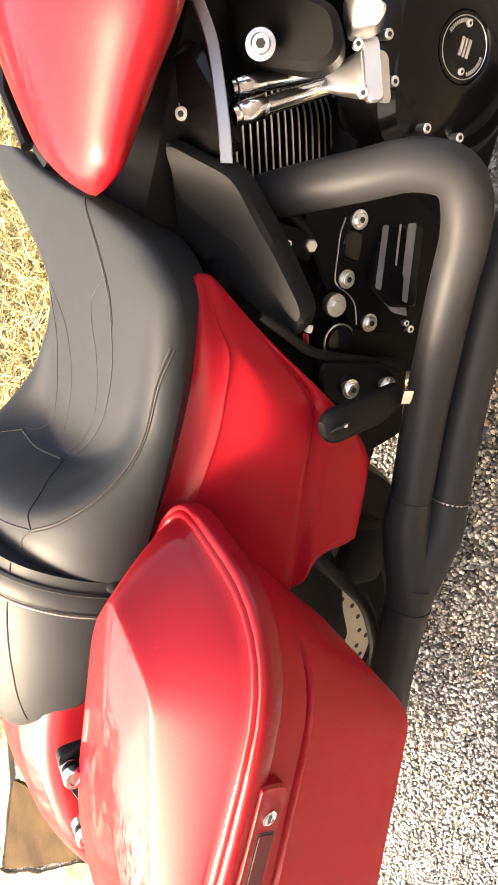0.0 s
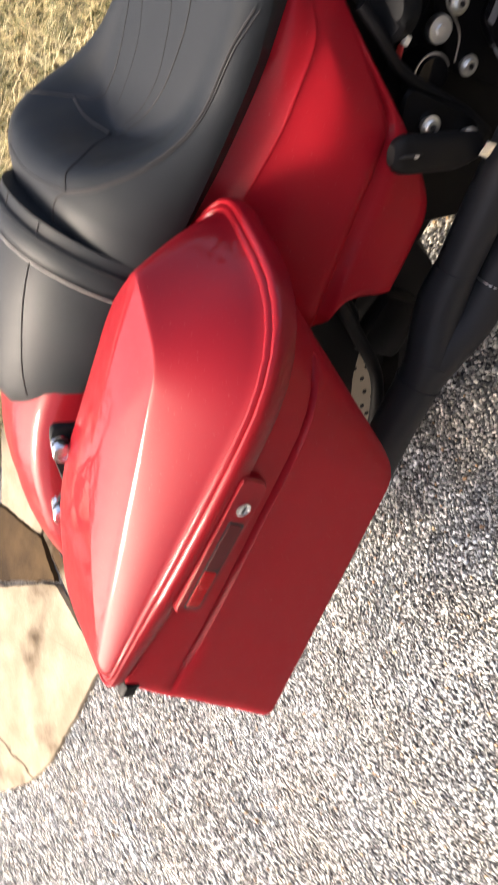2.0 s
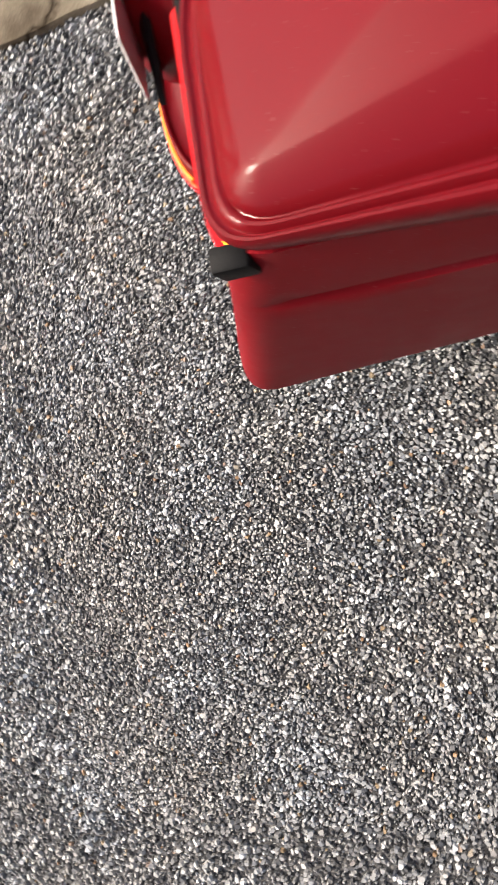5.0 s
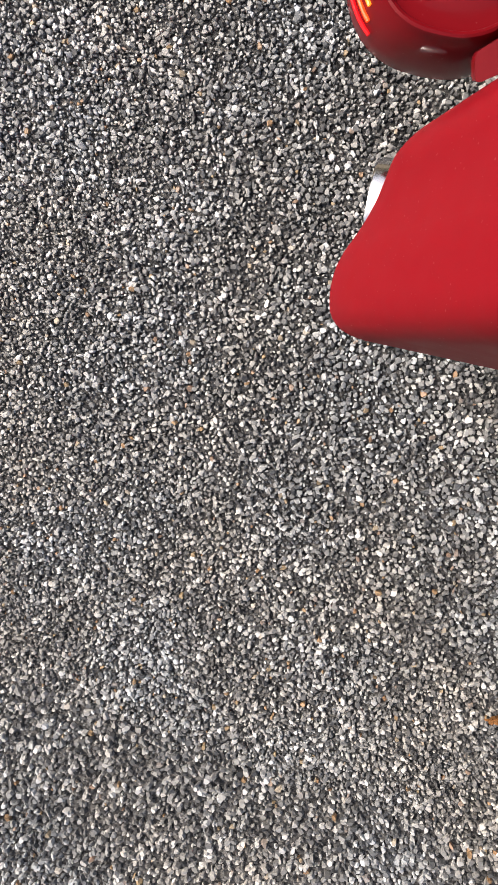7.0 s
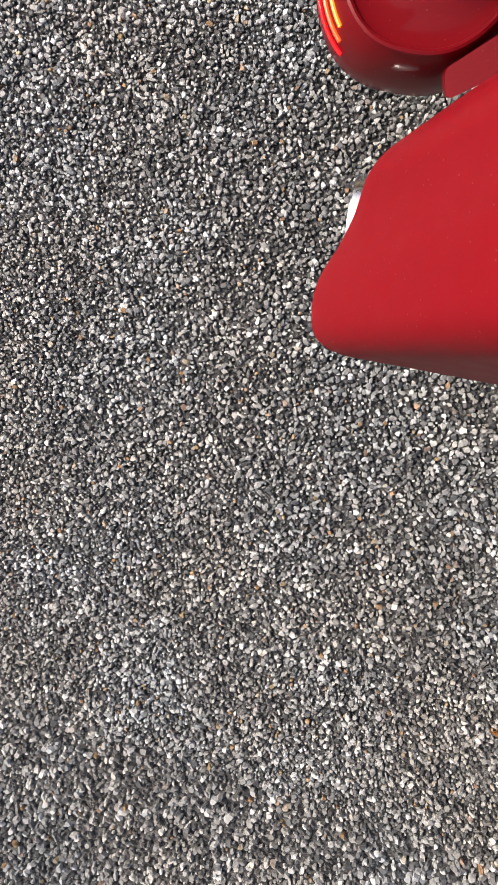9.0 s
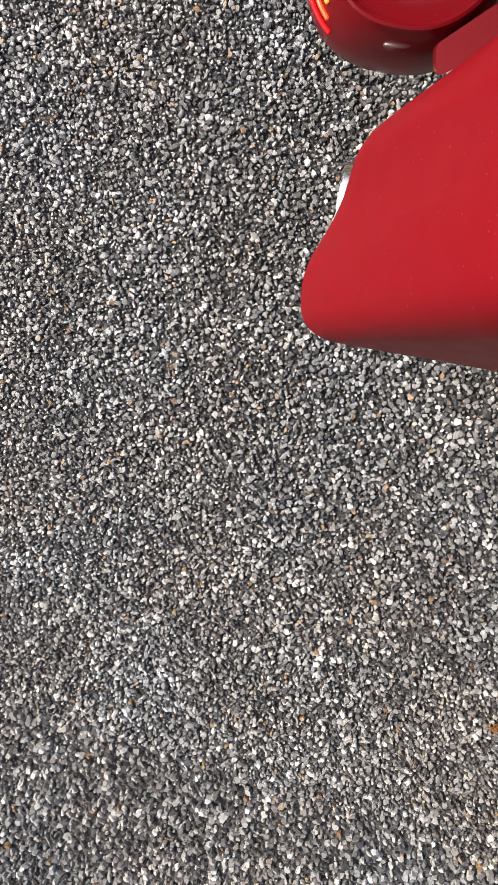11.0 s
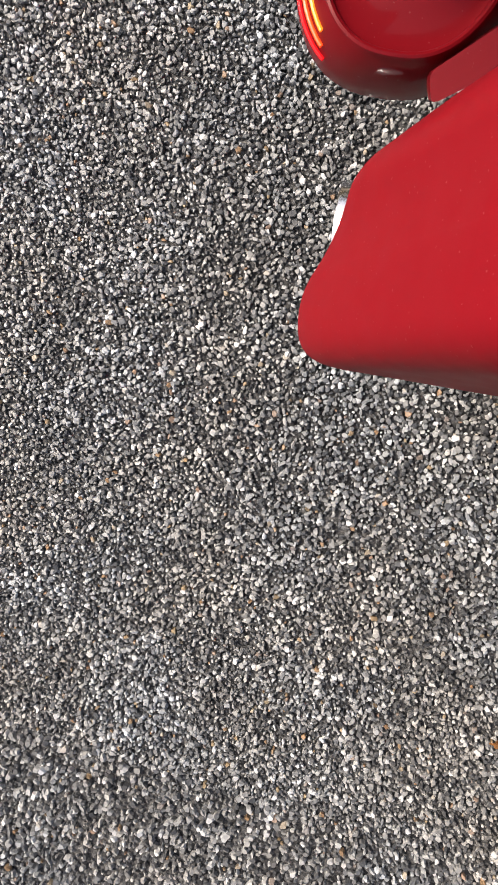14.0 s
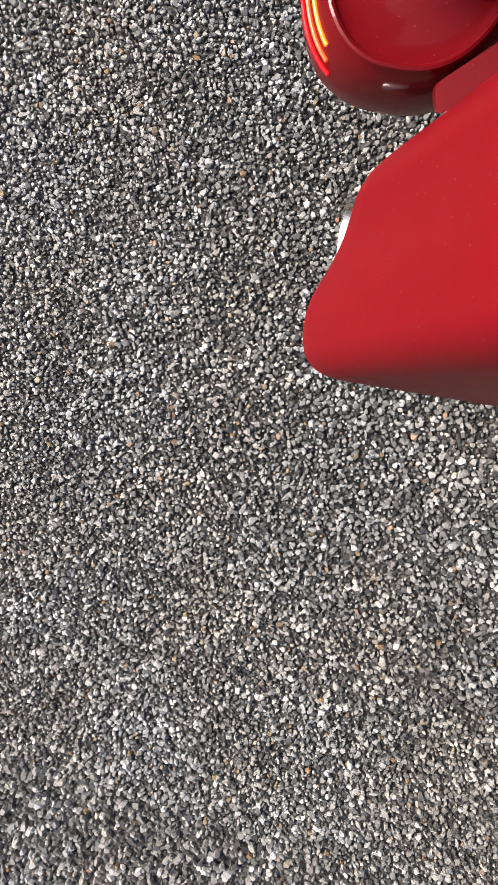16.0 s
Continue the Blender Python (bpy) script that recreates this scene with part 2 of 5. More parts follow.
def concrete_material(name, stained):
    """Weathered concrete: fine grain, brown stains from that level of the noise, and thin wandering cracks."""
    m = bpy.data.materials.new(name)
    m.use_nodes = True
    nt = m.node_tree
    b = nt.nodes["Principled BSDF"]
    tc = nt.nodes.new("ShaderNodeTexCoord")

    def field(kind, scale, detail=4):
        n = nt.nodes.new(kind)
        n.inputs["Scale"].default_value, n.inputs["Detail"].default_value = scale, detail
        nt.links.new(tc.outputs["Object"], n.inputs["Vector"])
        return n

    def ramp(src, stops):
        q = nt.nodes.new("ShaderNodeValToRGB")
        for e, (p, c) in zip(q.color_ramp.elements, stops):
            e.position, e.color = p, (*c, 1)
        nt.links.new(src, q.inputs["Fac"])
        return q.outputs["Color"]

    def mix(a, c, fac, kind="MIX"):
        q = nt.nodes.new("ShaderNodeMix")
        q.data_type, q.blend_type = "RGBA", kind
        nt.links.new(a, q.inputs["A"])
        nt.links.new(c, q.inputs["B"])
        if fac is None:
            q.inputs["Factor"].default_value = 1.0
        else:
            nt.links.new(fac, q.inputs["Factor"])
        return q.outputs["Result"]

    grain, blot, stain = field("ShaderNodeTexNoise", 260), field("ShaderNodeTexNoise", 9, 6), field("ShaderNodeTexNoise", 2.6, 5)
    col = ramp(blot.outputs["Fac"], [(0.3, (0.20, 0.165, 0.115)), (0.7, (0.31, 0.265, 0.195))])
    col = mix(col, ramp(blot.outputs["Fac"], [(0.35, (0.020, 0.010, 0.003)), (0.7, (0.060, 0.034, 0.012))]), ramp(stain.outputs["Fac"], [(stained, (0, 0, 0)), (stained + 0.11, (0.97, 0.97, 0.97))]))
    col = mix(col, ramp(grain.outputs["Fac"], [(0.3, (0.8, 0.8, 0.8)), (0.7, (1.1, 1.1, 1.1))]), None, "MULTIPLY")
    bend = nt.nodes.new("ShaderNodeMix")
    bend.data_type = "RGBA"
    bend.inputs["Factor"].default_value = 0.10
    nt.links.new(tc.outputs["Object"], bend.inputs["A"])
    nt.links.new(blot.outputs["Color"], bend.inputs["B"])
    cells = nt.nodes.new("ShaderNodeTexVoronoi")
    cells.feature = "DISTANCE_TO_EDGE"
    cells.inputs["Scale"].default_value = 0.9
    nt.links.new(bend.outputs["Result"], cells.inputs["Vector"])
    crack = ramp(cells.outputs["Distance"], [(0.0, (0.16, 0.13, 0.10)), (0.006, (1, 1, 1))])
    nt.links.new(mix(col, crack, None, "MULTIPLY"), b.inputs["Base Color"])
    bp = nt.nodes.new("ShaderNodeBump")
    bp.inputs["Strength"].default_value, bp.inputs["Distance"].default_value = 0.5, 0.003
    nt.links.new(grain.outputs["Fac"], bp.inputs["Height"])
    nt.links.new(bp.outputs["Normal"], b.inputs["Normal"])
    b.inputs["Roughness"].default_value, b.inputs["Specular IOR Level"].default_value = 0.9, 0.12
    return m


CONCRETE = concrete_material("worn_concrete", 0.56)
# brown nearly all over, its threshold lying low in the noise
BROWN_CONCRETE = concrete_material("brown_concrete", 0.12)
SOIL = ground_material("thatch", (0.03, 0.022, 0.010), (0.17, 0.12, 0.05), 22, 120, 0.9)


# ---- mesh helpers ----
def part(name, bm, mat, parent=None, label="", smooth=True):
    """Links a bmesh as one mesh object, under a thing or a part."""
    me = bpy.data.meshes.new(name)
    bmesh.ops.recalc_face_normals(bm, faces=bm.faces)
    for f in bm.faces:
        f.smooth = smooth
    for e in bm.edges:
        if len(e.link_faces) == 2 and e.calc_face_angle(0) > 0.84:
            e.smooth = False
    bm.to_mesh(me)
    bm.free()
    if smooth:
        me.set_sharp_from_angle(angle=radians(38))
    me.materials.append(mat)
    ob = new(name, me)
    while parent and parent.parent and parent.parent.parent:
        parent = parent.parent
    ob.parent = parent
    return tagged(ob, label)


def thing(name, label, category, group="", kind="", at=(0, 0, 0)):
    ob = new(name)
    ob.empty_display_size = 0.05
    return tagged(ob, label, category, group, kind)


def V(*a):
    return Vector(a)


def spline(pts, n):
    """n points of a smooth curve through the given ones (Catmull-Rom)."""
    p = [Vector(q) for q in pts]
    p = [2 * p[0] - p[1], *p, 2 * p[-1] - p[-2]]
    out = []
    for i in range(n):
        s = i / (n - 1) * (len(p) - 3)
        k = min(int(s), len(p) - 4)
        t = s - k
        a, b, c, d = p[k:k + 4]
        out.append(0.5 * (2 * b + (c - a) * t + (2 * a - 5 * b + 4 * c - d) * t * t + (3 * b - a - 3 * c + d) * t ** 3))
    return out


def interp(x, table):
    """A smooth value at x from rows (x, value), in rising order."""
    xs = [r[0] for r in table]
    if x <= xs[0]:
        return table[0][1]
    if x >= xs[-1]:
        return table[-1][1]
    k = max(i for i in range(len(xs) - 1) if xs[i] <= x)
    v = [r[1] for r in table]
    h = xs[k + 1] - xs[k]
    t = (x - xs[k]) / h
    m0 = (v[k + 1] - v[max(k - 1, 0)]) / (xs[k + 1] - xs[max(k - 1, 0)]) * h
    m1 = (v[min(k + 2, len(v) - 1)] - v[k]) / (xs[min(k + 2, len(v) - 1)] - xs[k]) * h
    return (2 * t ** 3 - 3 * t * t + 1) * v[k] + (t ** 3 - 2 * t * t + t) * m0 + (3 * t * t - 2 * t ** 3) * v[k + 1] + (t ** 3 - t * t) * m1


def smooth01(a, b, x):
    t = min(1, max(0, (x - a) / (b - a)))
    return t * t * (3 - 2 * t)


def skin(rings, bm=None, cap=True, closed=True):
    """Faces between rings of points; the ends are closed."""
    bm = bm or bmesh.new()
    vs = [[bm.verts.new(p) for p in r] for r in rings]
    n = len(vs[0])
    for a, b in zip(vs, vs[1:]):
        for i in range(n if closed else n - 1):
            j = (i + 1) % n
            bm.faces.new((a[i], a[j], b[j], b[i]))
    if cap and closed:
        bm.faces.new(vs[0][::-1])
        bm.faces.new(vs[-1])
    return bm


def frames_along(pts):
    """A steady right and up for each point of a curve."""
    out, up = [], Vector((0, 0, 1))
    for i, p in enumerate(pts):
        d = (pts[min(i + 1, len(pts) - 1)] - pts[max(i - 1, 0)]).normalized()
        r = d.cross(up)
        r = r.normalized() if r.length > 1e-4 else Vector((1, 0, 0))
        up = r.cross(d).normalized()
        out.append((r, up))
    return out


def tube(pts, radius, sides=16, bm=None, cap=True):
    """A round bar along pts; radius: a number or one for each point."""
    pts = [Vector(p) for p in pts]
    rad = radius if isinstance(radius, (list, tuple)) else [radius] * len(pts)
    rings = []
    for p, (r, u), q in zip(pts, frames_along(pts), rad):
        rings.append([p + q * (math.cos(a) * r + math.sin(a) * u) for a in (2 * math.pi * k / sides for k in range(sides))])
    return skin(rings, bm, cap)


def turned(origin, axis, profile, sides=24, bm=None):
    """A turned piece: profile rows (along the axis, radius)."""
    axis = Vector(axis).normalized()
    side = axis.orthogonal().normalized()
    other = axis.cross(side)
    o = Vector(origin)
    rings = [[o + axis * h + max(r, 1e-4) * (math.cos(a) * side + math.sin(a) * other) for a in (2 * math.pi * k / sides for k in range(sides))]
             for h, r in profile]
    return skin(rings, bm)


def rounded(corners, radii, k=5):
    """A ring with rounded corners, in space."""
    c = [Vector(p) for p in corners]
    n, out = len(c), []
    for i in range(n):
        r = radii[i] if isinstance(radii, (list, tuple)) else radii
        a, b = c[i - 1] - c[i], c[(i + 1) % n] - c[i]
        p, q = c[i] + a.normalized() * min(r, a.length * 0.48), c[i] + b.normalized() * min(r, b.length * 0.48)
        for s in range(k):
            t = s / (k - 1)
            out.append((1 - t) ** 2 * p + 2 * t * (1 - t) * c[i] + t * t * q)
    return out


def fine(corners, radii, k=8, m=7):
    """A rounded ring whose straight runs are divided too."""
    ring, out = rounded(corners, radii, k), []
    for i in range(len(corners)):
        out += ring[i * k:(i + 1) * k]
        a, b = ring[(i + 1) * k - 1], ring[((i + 1) * k) % len(ring)]
        out += [a.lerp(b, j / m) for j in range(1, m)]
    return out


def plate(corners, normal, depth, radius=0.006, edge=0.002, k=4, bm=None):
    """A flat piece with rounded corners and a broken front edge; corners lie on its front face."""
    n = Vector(normal).normalized()
    ring = rounded(corners, radius, k)
    mid = sum(ring, Vector()) / len(ring)
    inner = [p + (mid - p).normalized() * edge for p in ring]
    return skin([[p - n * depth for p in ring], [p - n * edge for p in ring], inner], bm)


def box(lo, hi, bevel=0.004, bm=None):
    made = bmesh.new()
    bmesh.ops.create_cube(made, size=1)
    for v in made.verts:
        v.co = [(lo[i] + hi[i]) / 2 + v.co[i] * (hi[i] - lo[i]) for i in range(3)]
    if bevel:
        bmesh.ops.bevel(made, geom=made.edges[:], offset=bevel, segments=2, affect="EDGES", profile=0.5)
    return made


def bolt(name, at, axis, r, parent, mat=STEEL, washer=True, label=""):
    """A socket-head bolt with a washer and a dark hexagon in place of its recess."""
    a = Vector(axis).normalized()
    o = Vector(at)
    body = part(name, turned(o, a, [(-0.012, r * 0.9), (-0.0005, r * (1.5 if washer else 1.0)), (0.001, r * (1.5 if washer else 1.0)),
                                    (0.0015, r), (r * 0.62, r), (r * 0.76, r * 0.86), (r * 0.76, r * 0.52)], 20), mat, parent, label)
    # a dark hexagon on the flat head stands for the shaded socket
    part("socket", turned(o, a, [(r * 0.70, r * 0.5), (r * 0.78, r * 0.5)], 6), THREAD, body, "dark hexagon recess", False)
    return body


# ---- the motorcycle ----
bike = thing("motorcycle", "red touring motorcycle with hard saddlebags parked on chip-seal asphalt", "motorcycle")
OUT = V(0, -0.97, 0.24)          # the way its right side faces, leaned on its stand


# corners, in order: nose, outer front bend, outer tail, inner tail, inner side
SEAM = [V(0.545, -0.150, 0.652), V(0.500, -0.388, 0.700), V(-0.020, -0.376, 0.670), V(-0.032, -0.215, 0.644), V(0.10, -0.128, 0.655), V(0.40, -0.120, 0.665)]
SEAM_R = [0.05, 0.13, 0.03, 0.06, 0.1, 0.08]
TOP = [V(0.456, -0.195, 0.762), V(0.404, -0.296, 0.765), V(0.000, -0.353, 0.695), V(-0.020, -0.215, 0.672), V(0.11, -0.140, 0.702), V(0.38, -0.130, 0.728)]
TOP_R = [0.02, 0.03, 0.008, 0.05, 0.08, 0.04]
BODY_TOP = [*SEAM[:2], V(-0.026, -0.380, 0.658), V(-0.030, -0.345, 0.650), V(-0.033, -0.312, 0.645), V(-0.038, -0.262, 0.638), V(0.06, -0.175, 0.650), SEAM[5]]
BODY_R = [0.05, 0.13, 0.03, 0.02, 0.02, 0.05, 0.1, 0.08]
FLOOR = [V(0.400, -0.190, 0.420), V(0.340, -0.389, 0.400), V(-0.150, -0.424, 0.345), V(-0.162, -0.380, 0.343), V(-0.143, -0.337, 0.360), V(-0.137, -0.298, 0.400), V(-0.066, -0.228, 0.42), V(0.30, -0.190, 0.40)]
FLOOR_R = [0.05, 0.032, 0.030, 0.022, 0.028, 0.016, 0.05, 0.05]


def grown(ring, d, dz=0.0):
    mid = sum(ring, Vector()) / len(ring)
    return [p + V(p.x - mid.x, p.y - mid.y, 0).normalized() * d + V(0, 0, dz) for p in ring]


def bag_body():
    """Tapered shell with a narrow moulded groove along its outer side."""
    top, low = fine(BODY_TOP, BODY_R), fine(FLOOR, FLOOR_R)
    rings = [[p.lerp(sum(low, Vector()) / len(low), 0.15) + V(0, 0, 0.006) for p in low], [p.lerp(sum(low, Vector()) / len(low), 0.06) for p in low]]
    for v, d, groove in ((0.02, 0.0, 0), (0.05, 0.0015, 0), (0.12, 0.002, 0), (0.3, 0.002, 0), (0.5, 0.003, 0), (0.66, 0.004, 0), (0.726, 0.005, 0.0), (0.736, 0.005, 0.005),
                         (0.745, 0.005, 0.012), (0.755, 0.005, 0.012), (0.764, 0.005, 0.005), (0.774, 0.005, 0.0), (0.83, 0.005, -0.001), (0.9, 0.004, -0.002), (0.96, 0.003, -0.002), (1.0, 0.003, -0.002)):
        ring = grown([a.lerp(b, v) for a, b in zip(low, top)], d)
        rings.append([p + V(0, groove * smooth01(-0.34, -0.36, p.y) * smooth01(-0.06, 0.06, p.x), 0) for p in ring])
    return skin(rings)


def bag_lid():
    """Ridged lid over a flange with two raised beads."""
    base, top = fine(SEAM, SEAM_R), fine(TOP, TOP_R)
    mid, centre = sum(top, Vector()) / len(top), sum(base, Vector()) / len(base)
    out = [V(p.x - centre.x, p.y - centre.y, 0).normalized() for p in base]
    wide = [smooth01(-0.06, 0.16, p.x) * smooth01(-0.13, -0.22, p.y) for p in base]
    rings = []
    for d, dw, z, zw in ((-0.004, 0, -0.004, -0.010), (0.009, 0.005, -0.003, -0.013), (0.0115, 0.0055, -0.001, -0.012), (0.0128, 0.005, 0.005, -0.002), (0.0122, 0.003, 0.0095, 0),
                         (0.0104, 0.001, 0.0122, 0), (0.0084, 0, 0.0122, 0), (0.0068, 0, 0.0108, 0), (0.0056, 0, 0.0107, 0), (0.0040, 0, 0.0128, 0), (0.0014, 0, 0.0146, 0), (-0.0012, 0, 0.0146, 0), (-0.0034, 0, 0.0130, 0)):
        rings.append([p + o * (d + dw * w) + V(0, 0, z + zw * w) for p, o, w in zip(base, out, wide)])
    for v, d in ((0.05, -0.003), (0.12, -0.001), (0.25, 0.002), (0.42, 0.004), (0.6, 0.0045), (0.76, 0.0035), (0.88, 0.002), (0.95, 0.001), (0.985, 0.0), (1.0, -0.0012)):
        rings.append([a.lerp(b, v) + o * d + V(0, 0, 0.0125 * (1 - v)) for a, b, o in zip(base, top, out)])
    for v, up in ((0.02, 0.0004), (0.06, 0.001), (0.15, 0.003), (0.3, 0.007), (0.5, 0.011), (0.7, 0.014), (0.9, 0.015)):
        rings.append([p.lerp(mid, v) + V(0, 0, up) for p in top])
    return skin(rings)


def saddlebag(parent):
    shell = part("saddlebag", bag_body(), RED_LIFTED, parent, "glossy red hard saddlebag body, slightly dusty")
    part("lid", bag_lid(), RED, shell, "glossy red ridged saddlebag lid with a double rim")
    return shell


bag = saddlebag(bike)


def on_lever(x, v, out=0.0):
    """A place on the lever's face: along the bag, down from the seam (0 to 1), and out from it."""
    return V(x, -0.4035 - 0.004 * v - out, 0.675 + 0.058 * (x - 0.14) - 0.036 * v)


def lever_piece(x0, x1, v0, v1, out, depth, radius, edge):
    return plate([on_lever(x0, v0, out), on_lever(x1, v0, out), on_lever(x1 - 0.006 * (v1 - v0), v1, out), on_lever(x0, v1, out)], V(0.01, -0.99, 0.1), depth, radius, edge)


lever = part("latch_lever", lever_piece(0.140, 0.346, 0.0, 1.0, 0.0, 0.016, 0.010, 0.003), RED, bag, "red latch lever along the seam")
part("recess", lever_piece(0.150, 0.286, 0.24, 0.86, 0.0004, 0.002, 0.003, 0.0003), THREAD, lever, "dark recess round the inserts")
part("reflector", lever_piece(0.153, 0.211, 0.30, 0.80, 0.0012, 0.002, 0.002, 0.0004), REFLECTOR, lever, "bright red ribbed reflector")
part("insert", lever_piece(0.2125, 0.283, 0.30, 0.80, 0.0012, 0.002, 0.004, 0.0004), RED_DARK, lever, "dark red smoked insert")
for k in range(13):
    part("rib", lever_piece(0.1545 + k * 0.0043, 0.1568 + k * 0.0043, 0.34, 0.76, 0.0018, 0.001, 0.0004, 0.0002), REFLECTOR, lever)
lock_at = on_lever(0.3035, 0.50)
part("key_lock", turned(lock_at, (0.01, -0.99, 0.1), [(0, 0.0088), (0.002, 0.0088), (0.003, 0.0075), (0.003, 0.0062), (0.002, 0.006)], 24), CHROME, lever, "round chrome key lock")
part("keyhole", box(lock_at - V(0.0045, 0.0032, 0.001), lock_at + V(0.0045, -0.0019, 0.001), 0.0003), THREAD, lever, "dark key slot")

# light bar across the bag's rear, under the lid, wrapping round its outer end
BAR = spline([V(-0.052, -0.225, 0.632), V(-0.0485, -0.270, 0.637), V(-0.046, -0.315, 0.640), V(-0.0435, -0.342, 0.641), V(-0.039, -0.360, 0.642), V(-0.031, -0.3745, 0.643)], 28)


def bar_piece(path, section, grow=None):
    """A strip along the bar; section rows (forward, up)."""
    g = grow or [1.0] * len(path)
    return skin([[p + V(x * f, 0.35 * x * max(0, -p.y - 0.35) / 0.03, z * f) for x, z in section] for p, f in zip(path, g)])


part("light_bar", bar_piece(BAR, [(0.0055, 0.008), (0.0055, 0.0165), (0.008, 0.0195), (0.014, 0.0205), (0.022, 0.0205), (0.024, 0.008)]), RUBBER, bag, "black light bar under the lid")
part("light_lens", bar_piece(BAR[:-1], [(-0.004, -0.0150), (-0.0090, -0.0115), (-0.0070, -0.005), (-0.0016, 0), (0.0035, 0.0045), (0.006, 0.010), (0.014, 0.010), (0.014, -0.0150)]), LENS, bag, "lit red lens strip")
part("end_block", box((-0.041, -0.3865, 0.638), (-0.018, -0.372, 0.659), 0.0025), RUBBER, bag, "small black block closing the light bar")
part("light_line", tube([p + V(0.0056, 0, 0.0078) for p in BAR[14:-2]], 0.0011, 6), AMBER, bag, "lit amber line")
for k, p in enumerate(spline(BAR[4:-1], 40)):
    part("led", turned(p + V(-0.0002, 0, 0.0012), (-0.7, 0, 0.7), [(0, 0.0006 + 0.0003 * (k % 3 == 0)), (0.0006, 0.0006), (0.0009, 0.0003)], 6), LED, bag)

# ---- rear fender and tail ----
FC, FR = V(0.20, 0, 0.30), 0.395


def fender_ring(deg, half, yc, drop, crown=0.02, inset=0.0):
    a = radians(deg)
    way = V(math.cos(a), 0, math.sin(a))
    ring = []
    for k in range(25):
        s = -1 + 2 * k / 24
        e = abs(s)
        r = FR - inset + crown * (1 - s * s) + 0.005 * max(0.0, 1 - abs(s + 0.12) / 0.3) - drop * smooth01(0.45, 1.0, e) ** 1.4
        ring.append(FC + way * r + V(0, yc + half * (s - 0.12 * s * e ** 6), 0))
    for k in range(25):
        s = 1 - 2 * k / 24
        ring.append(FC + way * (FR - inset - 0.06 - drop) + V(0, yc + half * 0.93 * s, 0))
    return ring


rings = []
for deg in range(60, 166, 5):
    f = smooth01(95, 150, deg)
    rings.append(fender_ring(deg, 0.135 + 0.01 * f, 0.025 - 0.06 * f, 0.10))
part("rear_fender", skin(rings), RED, bike, "glossy red rear fender")


TAIL = [(0.266, -0.05), (0.270, -0.022), (0.282, -0.008), (0.30, -0.001), (0.325, 0.0), (0.35, -0.002), (0.366, -0.006), (0.372, -0.0095)]


def tail_ring(z, d=None, lift=0.0):
    """Plan of the tail piece at a height; its rear leans forward towards the lip."""
    d = interp(z, TAIL) if d is None else d
    back = 0.019 * smooth01(0.30, 0.378, z)
    x0, x1 = -0.224 - d + back, -0.058 + d
    ring = []
    for k in range(80):
        a = 2 * math.pi * k / 80
        c, w = math.cos(a), math.sin(a)
        c, w = math.copysign(abs(c) ** 0.80, c), math.copysign(abs(w) ** 0.80, w)
        ring.append(V((x0 + x1) / 2 + (x1 - x0) / 2 * c, (-0.095 if w < 0 else 0.02) + (0.131 + d) * w, z + lift))
    return ring


rings = [tail_ring(z) for z, d in TAIL]
base = tail_ring(0.372, -0.0095)
mid = V(-0.085, -0.05, 0.39)
for v, up in ((0.04, -0.003), (0.12, -0.005), (0.25, -0.004), (0.45, 0.003), (0.65, 0.012), (0.85, 0.020), (0.97, 0.022)):
    rings.append([p.lerp(mid, v) + V(0, 0, up) for p in base])
part("tail_fascia", skin(rings), RED, bike, "glossy red tail fascia with a rounded end")
edge = tail_ring(0.372, -0.008)
part("fascia_rim", tube(edge + edge[:1], 0.0026, 8), RED, bike, "raised red lip round the tail fascia")
for z, end, mat in ((0.329, -0.217, LENS), (0.340, -0.211, ORANGE), (0.351, -0.205, AMBER)):
    line = [p for p in tail_ring(z) if p.x < -0.13 and end < p.y < 0.1]
    part("tail_light", tube([p + V(-0.0004, -0.0003, 0.0006) for p in line], 0.0017, 8), mat, bike, "thin lit tail light line")
part("filler_panel", skin([rounded([V(-0.108, -0.222, 0.36), V(-0.102, -0.240, 0.36), V(-0.04, -0.195, 0.36), V(-0.05, -0.165, 0.36)], 0.005, 4),
                           rounded([V(-0.106, -0.225, 0.372), V(-0.100, -0.244, 0.374), V(-0.03, -0.195, 0.38), V(-0.04, -0.165, 0.38)], 0.005, 4)]), RED, bike, "red filler panel beside the fender")
bracket = part("plate_bracket", plate([V(-0.175, -0.165, 0.42), V(-0.175, 0.03, 0.42), V(-0.125, 0.03, 0.555), V(-0.125, -0.055, 0.575), V(-0.125, -0.10, 0.54)], V(-0.93, 0, 0.36), 0.006, 0.01), PLASTIC, bike, "black licence plate bracket")
part("licence_plate", plate([V(-0.182, -0.160, 0.43), V(-0.182, 0.025, 0.43), V(-0.150, 0.025, 0.53), V(-0.150, -0.160, 0.53)], V(-0.95, 0, 0.3), 0.002, 0.006), WHITE, bracket, "white licence plate with unreadable marks")
for k in range(4):
    part("bar", plate([V(-0.1768, -0.135 + k * 0.037, 0.455), V(-0.1768, -0.113 + k * 0.037, 0.455), V(-0.163, -0.113 + k * 0.037, 0.50), V(-0.163, -0.135 + k * 0.037, 0.50)], V(-0.95, 0, 0.3), 0.001, 0.002), GLOSS, bracket)

